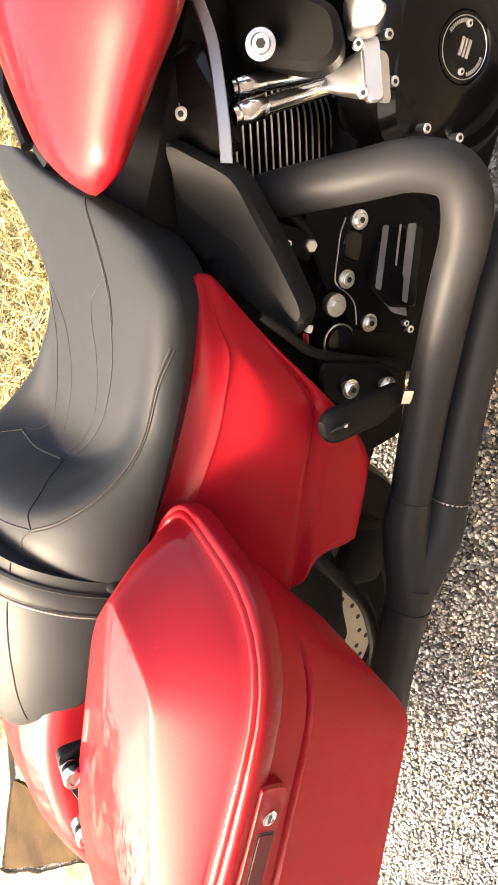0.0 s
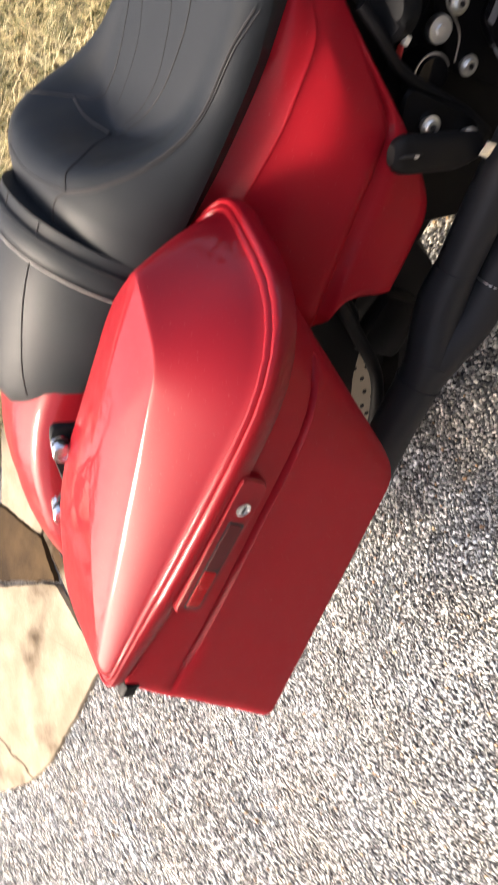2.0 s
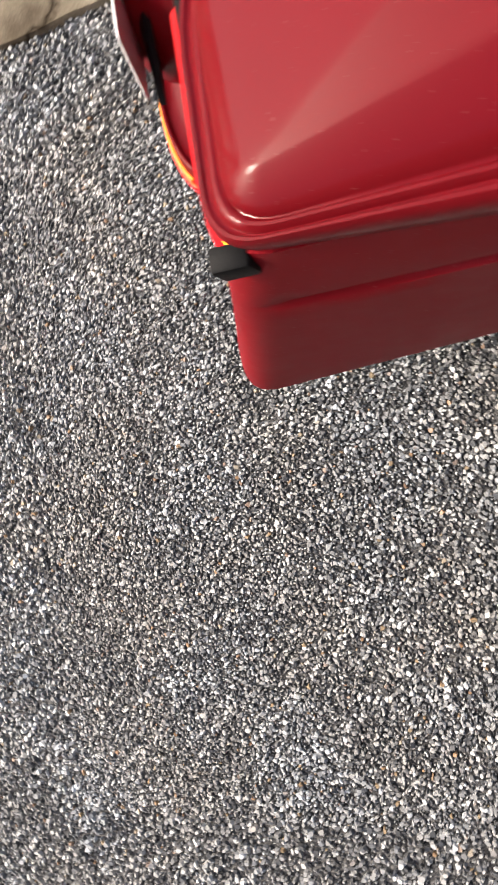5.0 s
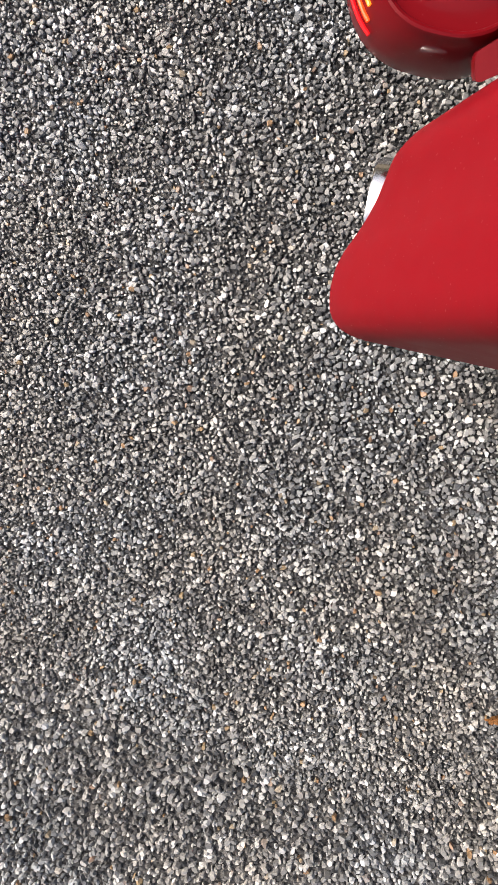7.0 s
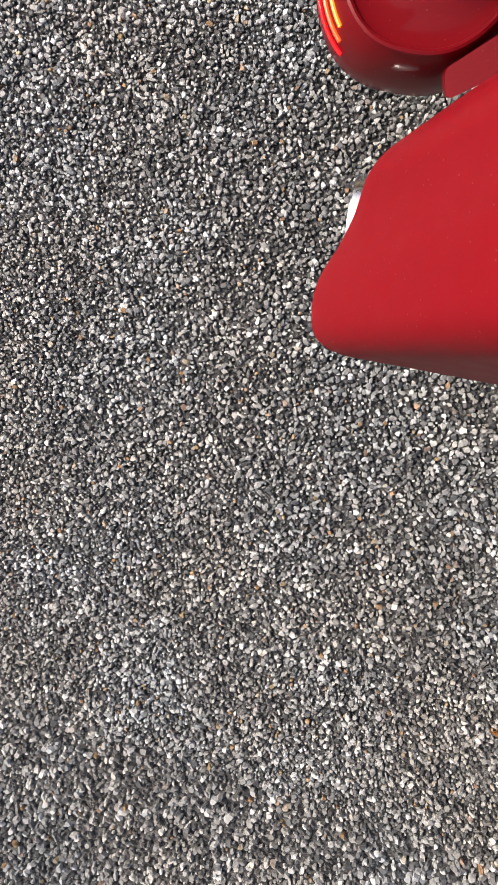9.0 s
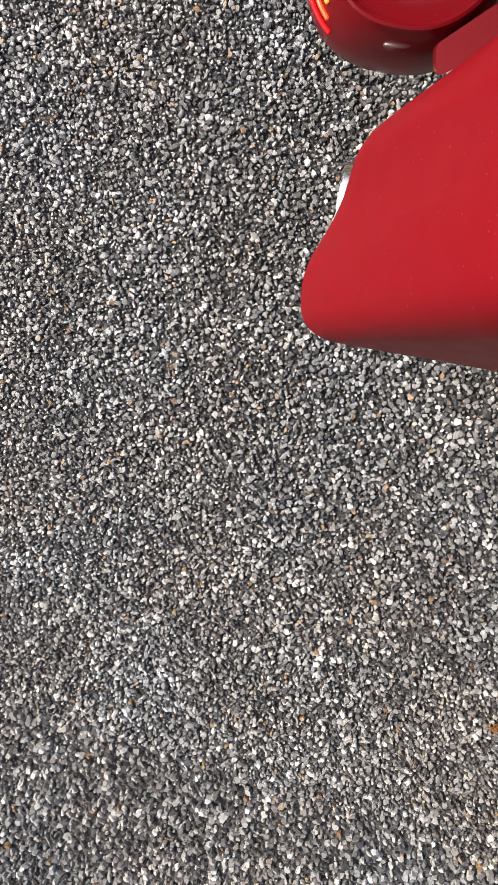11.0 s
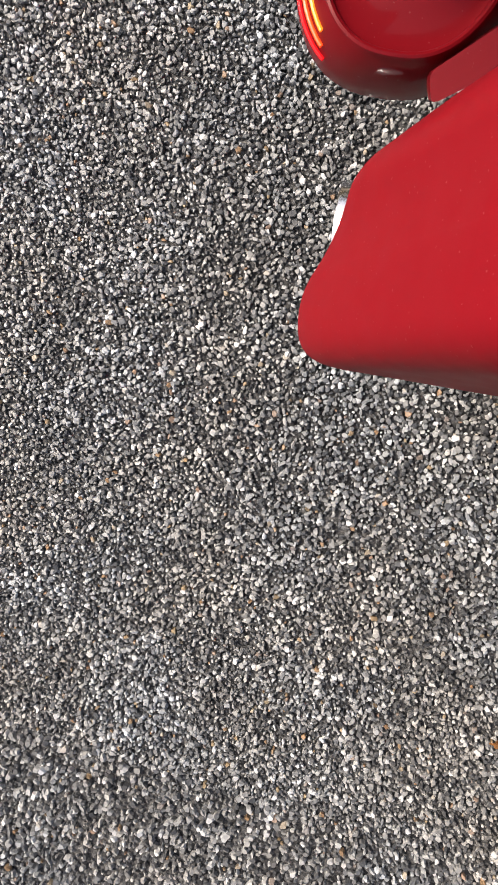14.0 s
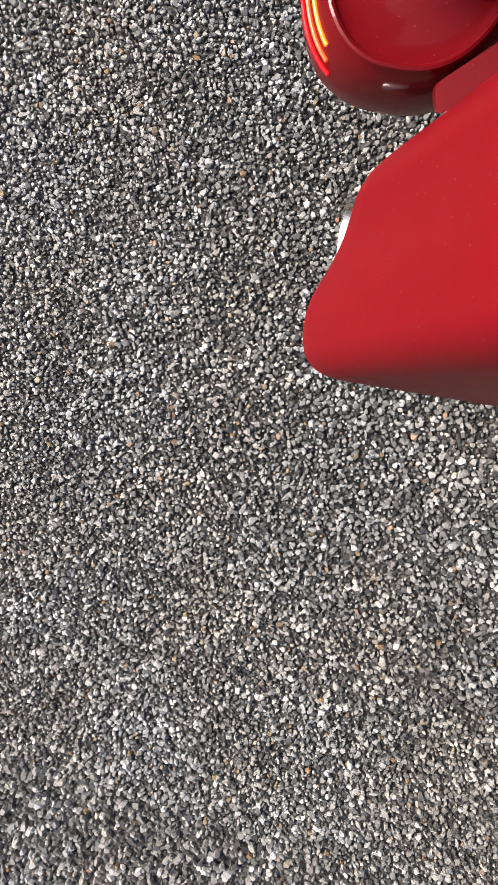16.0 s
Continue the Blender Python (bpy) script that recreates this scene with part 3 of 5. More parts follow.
# docking posts beside the fender
dock = part("docking_bracket", plate([V(0.185, -0.114, 0.728), V(0.150, -0.118, 0.716), V(0.085, -0.126, 0.672), V(0.035, -0.120, 0.676), V(0.03, -0.122, 0.650), V(0.075, -0.140, 0.632), V(0.13, -0.138, 0.64), V(0.20, -0.126, 0.68)], V(0, -0.97, 0.24), 0.012, 0.012, 0.003), PLASTIC, bike, "black docking bracket")
for p in (V(0.164, -0.112, 0.706), V(0.050, -0.110, 0.662)):
    post = part("docking_post", turned(p, (0.05, -0.96, 0.28), [(0, 0.013), (0.012, 0.013), (0.013, 0.0105), (0.022, 0.0105), (0.023, 0.0135), (0.034, 0.0135), (0.036, 0.012), (0.036, 0.007), (0.034, 0.0065)], 24), CHROME, dock, "polished chrome docking post")
    part("grommet", turned(p, (0.05, -0.96, 0.28), [(0.0125, 0.0118), (0.0226, 0.0118)], 20), RUBBER, dock, "black rubber grommet")

# ---- seat ----
SEAT_R = [(0.40, -0.112), (0.46, -0.130), (0.54, -0.142), (0.61, -0.148), (0.70, -0.152), (0.77, -0.146), (0.80, -0.126), (0.83, -0.085), (0.852, -0.02), (0.864, 0.05), (0.88, 0.13), (0.90, 0.20)]
SEAT_L = [(0.40, 0.175), (0.47, 0.240), (0.52, 0.230), (0.60, 0.180), (0.66, 0.146), (0.70, 0.132), (0.74, 0.136), (0.78, 0.170), (0.82, 0.220), (0.855, 0.268), (0.885, 0.305), (0.90, 0.295)]


def seat_top(x, y):
    """Height of the seat's upper skin."""
    r0, l0 = interp(x, SEAT_R), interp(x, SEAT_L)
    mid, half = (r0 + l0) / 2, (l0 - r0) / 2
    s = min(1, abs(y - mid) / half)
    pan = interp(x, [(0.40, 0.702), (0.55, 0.700), (0.65, 0.716), (0.75, 0.736), (0.85, 0.757), (0.90, 0.765)])
    u, v = max(0.0, (0.66 - x) / 0.20), abs(y - mid) / half
    q = min(1.0, max(0.0, (math.hypot(u, v) - 0.63) / 0.39))
    soft = smooth01(0.2, 0.62, v)
    q = (1 - soft) * (1 - (1 - q) ** 2.2) + soft * q * q * (3 - 2 * q)
    back = (0.016 + 0.074 * smooth01(0.10, 0.95, u)) * q * smooth01(0.82, 0.64, x)
    back *= 1 - 0.2 * smooth01(0.46, 0.40, x)
    top = pan + back
    low = interp(x, [(0.40, 0.672), (0.55, 0.682), (0.70, 0.695), (0.85, 0.735), (0.90, 0.745)])
    return low + (top - low) * max(0.0, 1 - s ** interp(x, [(0.40, 2.6), (0.55, 3.4), (0.65, 5.0), (0.9, 5.0)])) ** 0.55


def rider_seat():
    rings = []
    for i in range(99):
        x = 0.408 + 0.49 * i / 98
        r0, l0 = interp(x, SEAT_R), interp(x, SEAT_L)
        row = []
        for k in range(61):
            s = -math.cos(math.pi * k / 60)
            y = (r0 + l0) / 2 + (l0 - r0) / 2 * s
            row.append(V(x, y, seat_top(x, y)))
        row += [V(x, l0 - 0.02, 0.65), V(x, r0 + 0.03, 0.65)]
        rings.append(row)
    return skin(rings)


seat = part("rider_seat", rider_seat(), LEATHER, bike, "black vinyl bucket seat with stitched panels")


def seam(pts, name="seam", lift=0.0, r=0.0013, parent=None):
    line = [V(p.x, p.y, seat_top(p.x, p.y) + lift) for p in spline([V(x, y, 0) for x, y in pts], 46)]
    return part(name, tube(line, r, 6), THREAD, parent or seat)


seam([(0.857, 0.025), (0.81, -0.009), (0.762, -0.037), (0.723, -0.047), (0.67, -0.051), (0.61, -0.036), (0.565, -0.005), (0.530, 0.032)], r=0.0011)
seam([(0.855, 0.021), (0.81, -0.0125), (0.762, -0.0405), (0.723, -0.0505)], "stitching", 0.0004, 0.0006)
seam([(0.773, -0.028), (0.745, -0.003), (0.714, -0.004), (0.675, -0.016), (0.619, -0.018), (0.572, 0.004), (0.538, 0.036)], r=0.0008)
seam([(0.744, 0.108), (0.706, 0.068), (0.672, 0.051), (0.629, 0.044), (0.561, 0.058)], r=0.0006)
seam([(0.733, 0.108), (0.679, 0.088), (0.61, 0.083), (0.552, 0.100), (0.540, 0.126)], r=0.0009)
seam([(0.528, 0.034), (0.527, 0.075), (0.536, 0.122)], r=0.0022)
seam([(0.538, 0.126), (0.515, 0.17), (0.49, 0.22)])
seam([(0.722, -0.1455), (0.70, -0.141), (0.676, -0.136), (0.635, -0.130), (0.58, -0.121), (0.53, -0.104), (0.49, -0.075), (0.466, -0.042)], r=0.0016)
seam([(0.722, -0.1485), (0.70, -0.1445), (0.676, -0.1395), (0.635, -0.1335), (0.58, -0.1245), (0.53, -0.1075), (0.488, -0.078), (0.463, -0.044)], "stitching", 0.0006, 0.0008)
seam([(0.466, -0.042), (0.45, -0.030), (0.43, -0.026), (0.41, -0.028)], r=0.0016)
seam([(0.529, 0.032), (0.515, 0.000), (0.498, -0.022), (0.480, -0.032), (0.466, -0.042)])
seam([(0.466, -0.042), (0.455, 0.010), (0.450, 0.06), (0.456, 0.12)])

PIL_R = [(0.112, 0.030), (0.125, 0.002), (0.160, -0.036), (0.195, -0.059), (0.231, -0.077), (0.309, -0.104), (0.37, -0.114), (0.425, -0.120)]
PIL_L = [(0.112, 0.07), (0.125, 0.100), (0.160, 0.135), (0.22, 0.155), (0.32, 0.175), (0.425, 0.185)]


def pillion_top(x, y):
    r0, l0 = interp(x, PIL_R), interp(x, PIL_L)
    s = min(1, abs(y - (r0 + l0) / 2) / ((l0 - r0) / 2))
    top = interp(x, [(0.112, 0.688), (0.128, 0.718), (0.165, 0.745), (0.25, 0.775), (0.34, 0.797), (0.425, 0.806)])
    return 0.672 + (top - 0.672) * max(0.0, 1 - s ** 2.3) ** 0.62


def pillion():
    rings = []
    for i in range(36):
        x = 0.113 + 0.309 * (i / 35) ** 1.3
        r0, l0 = interp(x, PIL_R), interp(x, PIL_L)
        row = []
        for k in range(41):
            y = (r0 + l0) / 2 - (l0 - r0) / 2 * math.cos(math.pi * k / 40)
            row.append(V(x, y, pillion_top(x, y)))
        row += [V(x, l0 - 0.005, 0.66), V(x, r0 + 0.005, 0.66)]
        rings.append(row)
    return skin(rings)


pil = part("pillion_seat", pillion(), LEATHER, bike, "black vinyl pillion pad narrowing to the rear")
for y0, y1 in ((-0.032, -0.022), (0.040, 0.040), (0.115, 0.100)):
    line = [V(p.x, p.y, pillion_top(p.x, p.y)) for p in spline([V(0.42, y0, 0), V(0.30, y0 * 0.98, 0), V(0.22, (y0 + y1) / 2, 0), V(0.172, y1, 0)], 30)]
    part("seam", tube(line, 0.0013, 6), THREAD, pil)
rings = []
for i in range(5):
    x = 0.372 + 0.034 * i / 4
    edge_in = 0.0035 if i in (0, 4) else 0.0
    r0, l0 = interp(x, PIL_R) - 0.003, interp(x, PIL_L) + 0.003
    rings.append([V(x, y, max(pillion_top(x, y), 0.685 if 0 < k < 40 else 0.67) + 0.006 - edge_in)
                  for k, y in enumerate((r0 + l0) / 2 - (l0 - r0) / 2 * math.cos(math.pi * q / 40) for q in range(41))])
strap_bm = skin(rings, closed=False)
part("seat_strap", strap_bm, LEATHER, bike, "black vinyl strap across the seat")
for dx in (0.0035, 0.0305):
    x = 0.372 + dx
    r0, l0 = interp(x, PIL_R) - 0.002, interp(x, PIL_L) + 0.002
    part("stitching", tube([V(x, y, max(pillion_top(x, y), 0.685) + 0.0065) for y in ((r0 + l0) / 2 - (l0 - r0) / 2 * math.cos(math.pi * q / 40) for q in range(1, 40))], 0.0008, 5), THREAD, pil)
x = 0.3715
r0, l0 = interp(x, PIL_R) - 0.003, interp(x, PIL_L) + 0.003
part("strap_piping", tube([V(x, y, max(pillion_top(x, y), 0.680) + 0.0040) for y in ((r0 + l0) / 2 - (l0 - r0) / 2 * math.cos(math.pi * q / 40) for q in range(1, 40))], 0.0013, 6), PIPING, bike, "pale grey binding along the strap")
part("strap_buckle", tube(spline([V(0.412, -0.098, 0.694), V(0.428, -0.106, 0.694), V(0.446, -0.112, 0.692), V(0.468, -0.118, 0.688)], 12), [0.003, 0.006, 0.008, 0.009, 0.0095, 0.0095, 0.009, 0.0085, 0.008, 0.007, 0.005, 0.003], 12), TRIM, bike, "dull silver strap bracket beside the seat")
part("strap_bolt", turned((0.418, -0.113, 0.696), (0.2, -0.8, 0.5), [(0, 0.010), (0.003, 0.010), (0.005, 0.007)], 20), PLASTIC, bike, "small dull strap fixing")

# ---- fuel tank ----
rings = []
for i in range(40):
    f = i / 39
    x = 0.8585 + 0.56 * f ** 1.5
    half = interp(x, [(0.8585, 0.006), (0.864, 0.026), (0.877, 0.052), (0.894, 0.078), (0.93, 0.105), (0.995, 0.150), (1.036, 0.172), (1.15, 0.20), (1.42, 0.17)])
    yc = interp(x, [(0.8585, -0.015), (0.88, 0.0), (0.93, 0.018), (1.0, 0.03), (1.42, 0.03)])
    top = interp(x, [(0.8585, 0.772), (0.87, 0.792), (0.90, 0.812), (0.96, 0.838), (1.05, 0.870), (1.2, 0.90), (1.42, 0.86)])
    low = interp(x, [(0.8585, 0.764), (0.88, 0.752), (0.95, 0.742), (1.42, 0.735)])
    ring = []
    for k in range(40):
        a = 2 * math.pi * k / 40
        c, s = math.cos(a), math.sin(a)
        ring.append(V(x, yc + half * abs(c) ** 0.95 * (1 if c > 0 else -1), (top + low) / 2 + (top - low) / 2 * abs(s) ** 0.95 * (1 if s > 0 else -1)))
    rings.append(ring)
part("fuel_tank", skin(rings), RED, bike, "glossy red teardrop fuel tank")
part("left_rail", tube([V(0.885, 0.13, 0.735), V(0.94, 0.205, 0.74), V(1.05, 0.275, 0.74), V(1.2, 0.30, 0.74)], [0.02, 0.024, 0.026, 0.026], 10), PLASTIC, bike, "black trim beside the tank")
part("tank_trim", tube([V(0.90, 0.165, 0.765), V(0.96, 0.235, 0.772), V(1.06, 0.295, 0.77)], 0.008, 8), GLOSS, bike, "gloss black edge trim")

# ---- red side cover ----
ROWS = [
    [V(0.797, -0.105, 0.680), V(0.738, -0.130, 0.680), V(0.684, -0.132, 0.670), V(0.609, -0.122, 0.661), V(0.46, -0.09, 0.66)],
    [V(0.804, -0.112, 0.676), V(0.755, -0.139, 0.674), V(0.710, -0.150, 0.662), V(0.655, -0.147, 0.647), V(0.593, -0.137, 0.638), V(0.46, -0.11, 0.64)],
    [V(0.806, -0.114, 0.668), V(0.758, -0.142, 0.656), V(0.725, -0.160, 0.643), V(0.674, -0.162, 0.636), V(0.616, -0.156, 0.628), V(0.48, -0.135, 0.625)],
    [V(0.806, -0.118, 0.662), V(0.740, -0.156, 0.624), V(0.694, -0.177, 0.583), V(0.633, -0.184, 0.566), V(0.574, -0.182, 0.558), V(0.46, -0.170, 0.570)],
    [V(0.804, -0.118, 0.656), V(0.740, -0.160, 0.581), V(0.682, -0.182, 0.505), V(0.631, -0.196, 0.499), V(0.580, -0.203, 0.498), V(0.430, -0.208, 0.475)],
    [V(0.802, -0.117, 0.651), V(0.738, -0.160, 0.569), V(0.674, -0.181, 0.465), V(0.623, -0.198, 0.440), V(0.572, -0.208, 0.441), V(0.481, -0.213, 0.445)],
    [V(0.798, -0.114, 0.648), V(0.735, -0.158, 0.558), V(0.665, -0.178, 0.436), V(0.615, -0.198, 0.383), V(0.563, -0.212, 0.384), V(0.506, -0.222, 0.390)],
]
ROWS = [spline(r, 36) for r in ROWS]
tight = [[b.lerp(a, 0.22) for a, b in zip(ROWS[1], ROWS[2])], [b.lerp(c, 0.14) for b, c in zip(ROWS[2], ROWS[3])]]
ROWS = [ROWS[0], ROWS[1], tight[0], ROWS[2], tight[1], *ROWS[3:]]
for n, row in enumerate(ROWS):
    for i, p in enumerate(row):
        p += V(0.30, -0.57, 0.80) * (0, 0, 0, 0, 0, 0.014, 0.030, 0.044, 0.056)[n] * smooth01(2, 16, i)     # its lower half bellies out
cols = [spline([r[i] for r in ROWS], 73) for i in range(36)]
for i, col in enumerate(cols):
    for k, p in enumerate(col):
        p += V(0, 0.0095, 0.001) * math.exp(-((k - 55.5) / 1.7) ** 2) * smooth01(4, 14, i)      # soft moulded groove
        p += V(0, 0.004, -0.002) * smooth01(69, 72, k) * smooth01(3, 8, i)                       # rolled lower edge
bm = skin(cols, closed=False)
# the lightened paint copy makes up for weak light on this side
cover = part("side_cover", bm, RED_LIFTED, bike, "glossy red side cover with a sharp upper crease")
solid = cover.modifiers.new("thickness", "SOLIDIFY")
solid.thickness, solid.offset = 0.004, -1

# ---- black side panel behind the rear cylinder ----
SIDE = [V(0.939, -0.021, 0.700), V(0.918, -0.109, 0.658), V(0.857, -0.152, 0.615), V(0.787, -0.189, 0.570), V(0.770, -0.182, 0.565), V(0.822, -0.131, 0.607), V(0.853, -0.089, 0.636), V(0.881, -0.035, 0.669)]
FLANGE = [V(0.924, 0.028, 0.698), V(0.942, -0.010, 0.692), V(0.921, -0.103, 0.648), V(0.860, -0.144, 0.605), V(0.787, -0.183, 0.558), V(0.751, -0.165, 0.549), V(0.783, -0.103, 0.586), V(0.850, 0.000, 0.654)]
SN = V(-0.39, -0.32, 0.864)
part("side_panel", plate(SIDE, SN, 0.022, 0.018, 0.006, 6), PLASTIC, bike, "matt black angular side panel")
part("side_panel_flange", plate(FLANGE, SN, 0.03, 0.02, 0.005, 6), PLASTIC, bike, "black flange round the side panel")

# ---- engine ----
part("crankcase", box((0.72, -0.10, 0.14), (1.30, 0.12, 0.46), 0.02), WRINKLE, bike, "black powder-coated engine case")
# plain black boxes added to keep the gaps through the frame dark
part("cradle_filler", box((0.48, -0.10, 0.30), (0.74, 0.10, 0.60), 0.02), WRINKLE, bike, "plain black box filling the frame and battery space")
part("backbone_filler", box((0.80, -0.02, 0.42), (1.35, 0.13, 0.70), 0.02), WRINKLE, bike, "plain black box filling the frame space under the tank")
part("battery_filler", box((0.70, -0.085, 0.40), (0.91, 0.10, 0.62), 0.02), WRINKLE, bike, "plain black box filling the battery space")
part("swingarm", box((0.30, -0.118, 0.25), (0.72, -0.075, 0.33), 0.012), WRINKLE, bike, "black swingarm")
cam_cover = part("cam_cover", plate([V(1.00, -0.165, 0.450), V(1.02, -0.160, 0.49), V(1.12, -0.155, 0.52), V(1.25, -0.150, 0.52), V(1.27, -0.175, 0.40), V(1.16, -0.205, 0.27), V(1.04, -0.195, 0.30), V(0.995, -0.178, 0.40)], OUT, 0.10, 0.06, 0.016, 8), GLOSS, bike, "gloss black cam cover")
o = V(1.131, -0.190, 0.421)
part("cam_dome", turned(o - OUT * 0.022, OUT, [(-0.06, 0.132), (-0.022, 0.128), (-0.008, 0.118), (0.003, 0.102), (0.011, 0.084), (0.0165, 0.064), (0.020, 0.053), (0.0230, 0.046), (0.0235, 0.041), (0.021, 0.0388), (0.021, 0.02)], 64), GLOSS, bike, "domed gloss black timer housing")
timer = part("timer_cover", turned(o, OUT, [(-0.004, 0.038), (0.0005, 0.038), (0.0012, 0.0368)], 40), GLOSS, bike, "round black timer cover with a ring and emblem")
side_ax, up_ax = OUT.cross(V(1, 0, 0)).normalized(), V(1, 0, 0)
ring = [o + OUT * 0.0014 + 0.0340 * (math.cos(a) * side_ax + math.sin(a) * up_ax) for a in (2 * math.pi * k / 48 for k in range(49))]
part("ring", tube(ring, 0.0006, 5), ALU, timer, "thin bright ring")
for k in range(22):
    a0 = math.radians(20 + k * 6.2 if k < 12 else 150 + (k - 12) * 6.2 + 35)
    q = o + OUT * 0.0018 + 0.0288 * (math.cos(a0) * side_ax + math.sin(a0) * up_ax)
    t = (-math.sin(a0) * side_ax + math.cos(a0) * up_ax)
    part("bar", plate([q - t * 0.001 - (q - o).normalized() * 0.0022, q + t * 0.001 - (q - o).normalized() * 0.0022, q + t * 0.001 + (q - o).normalized() * 0.0022, q - t * 0.001 + (q - o).normalized() * 0.0022], OUT, 0.0006, 0.0003, 0.0001, 2), ALU, timer)
for sgn, w in ((-1, 0.006), (0, 0.004), (1, 0.006)):
    q = o + OUT * 0.0022 + side_ax * 0.0055 * sgn
    part("emblem", plate([q - up_ax * 0.0105 - side_ax * w * 0.4, q - up_ax * 0.0105 + side_ax * w * 0.4, q + up_ax * 0.0105 + side_ax * w * 0.4, q + up_ax * 0.0105 - side_ax * w * 0.4], OUT, 0.001, 0.001, 0.0003, 3), ALU, timer, "plain silver emblem shape")
for sgn in (-1, 1):
    bolt("timer_screw", o + OUT * 0.001 + up_ax * 0.0255 * sgn + side_ax * 0.004 * sgn, OUT, 0.0042, timer, STEEL, False)
for x, y, z in ((1.108, -0.165, 0.527), (1.067, -0.168, 0.500), (1.032, -0.190, 0.446), (1.039, -0.196, 0.385), (1.023, -0.200, 0.354)):
    bolt("cover_bolt", V(x, y, z) - OUT * 0.004, OUT, 0.0060, cam_cover, STEEL, False, "bright socket bolt")

# rear cylinder with fins; its axis leans back
AX = V(-0.36, 0.12, 0.92).normalized()
C0 = V(1.005, 0.015, 0.44)
cyl = part("rear_cylinder", tube([C0 - AX * 0.02, C0 + AX * 0.19], 0.058, 32), WRINKLE, bike, "black rear cylinder barrel")
u1 = V(1, 0, 0) - AX * AX.x
u1.normalize()
u2 = AX.cross(u1)
for k in range(15):
    c = C0 + AX * (0.012 + 0.0115 * k)
    w = 0.071 + 0.0014 * k
    ring = rounded([c + u1 * w + u2 * w * 1.05, c - u1 * w + u2 * w * 1.05, c - u1 * w - u2 * w * 1.05, c + u1 * w - u2 * w * 1.05], 0.05, 7)
    fin = part("fin", skin([[p - AX * 0.0012 for p in ring], [p + AX * 0.0012 for p in ring]]), WRINKLE, cyl, "", False)
    mid = c
    part("fin_edge", skin([[p + (p - mid).normalized() * 0.0004 - AX * 0.0010 for p in ring], [p + (p - mid).normalized() * 0.0004 + AX * 0.0014 for p in ring],
                           [p - (p - mid).normalized() * 0.0012 + AX * 0.0014 for p in ring], [p - (p - mid).normalized() * 0.0012 - AX * 0.0010 for p in ring]], cap=False), ALU, fin, "bright machined fin edge")
head = part("rocker_box", plate([V(1.015, 0.045, 0.700), V(1.049, -0.037, 0.700), V(1.005, -0.079, 0.675), V(0.934, -0.094, 0.655), V(0.918, -0.012, 0.665), V(0.939, 0.027, 0.680)], V(-0.25, -0.55, 0.8), 0.07, 0.02, 0.012, 6), GLOSS, bike, "gloss black rocker box")
part("rocker_trim", skin([[p + w * V(0.23, -0.65, -0.73) + n * V(0.22, -0.69, 0.69) for w, n in ((-0.0070, -0.006), (-0.0070, 0.002), (-0.0058, 0.003), (0.0058, 0.003), (0.0070, 0.002), (0.0070, -0.006))]
                          for p in spline([V(1.093, -0.030, 0.701), V(1.063, -0.045, 0.685), V(1.041, -0.055, 0.677), V(1.006, -0.068, 0.669), V(0.970, -0.080, 0.661), V(0.947, -0.086, 0.656), V(0.928, -0.090, 0.652)], 30)]), TRIM, head, "satin aluminium trim band")
bolt("rocker_bolt", (0.973, -0.022, 0.676), (-0.3, -0.5, 0.8), 0.008, head, STEEL, True)
part("breather_cover", plate([V(1.124, -0.014, 0.660), V(1.125, -0.097, 0.640), V(1.103, -0.166, 0.615), V(1.059, -0.179, 0.605), V(1.040, -0.152, 0.610), V(1.042, -0.048, 0.640)], V(-0.1, -0.6, 0.8), 0.05, 0.02, 0.010, 6), WRINKLE, bike, "black breather cover")
bolt("breather_bolt", (1.054, -0.100, 0.651), (-0.1, -0.75, 0.65), 0.011, bike, ALU, True, "large bright cover screw")
for low, high in ((V(1.056, -0.105, 0.525), V(0.981, -0.073, 0.645)), (V(1.073, -0.085, 0.520), V(1.012, -0.052, 0.640))):
    rod = part("pushrod_tube", tube([low, low.lerp(high, 0.5), high], 0.0105, 20), CHROME, bike, "chrome pushrod tube")
    way = (high - low).normalized()
    part("collar", turned(low.lerp(high, 0.70), way, [(0, 0.0118), (0.003, 0.0135), (0.026, 0.0135), (0.028, 0.0125), (0.036, 0.0125), (0.037, 0.011)], 20), CHROME, rod, "chrome tube collar")
    part("seal", turned(low, way, [(0, 0.0135), (0.010, 0.0135), (0.0115, 0.0115)], 20), CHROME, rod)
block = part("tappet_block", skin([rounded([V(1.066, -0.100, 0.552), V(1.070, -0.112, 0.535), V(1.043, -0.122, 0.525), V(1.038, -0.110, 0.542)], 0.009, 5),
                                  rounded([V(1.068, -0.118, 0.556), V(1.074, -0.130, 0.530), V(1.040, -0.140, 0.520), V(1.036, -0.126, 0.546)], 0.009, 5),
                                  rounded([V(1.086, -0.154, 0.556), V(1.092, -0.164, 0.520), V(1.038, -0.180, 0.510), V(1.034, -0.168, 0.546)], 0.010, 5)]), ALU, bike, "polished tappet block")
part("block_flange", plate([V(1.093, -0.158, 0.562), V(1.099, -0.170, 0.548), V(1.035, -0.188, 0.532), V(1.029, -0.176, 0.546)], V(-0.1, -0.8, 0.6), 0.014, 0.007, 0.0025, 5), ALU, block, "machined tappet flange")
for p in (V(1.083, -0.160, 0.567), V(1.036, -0.175, 0.556)):
    bolt("flange_bolt", p, V(-0.1, -0.75, 0.65), 0.0058, block, STEEL, False)
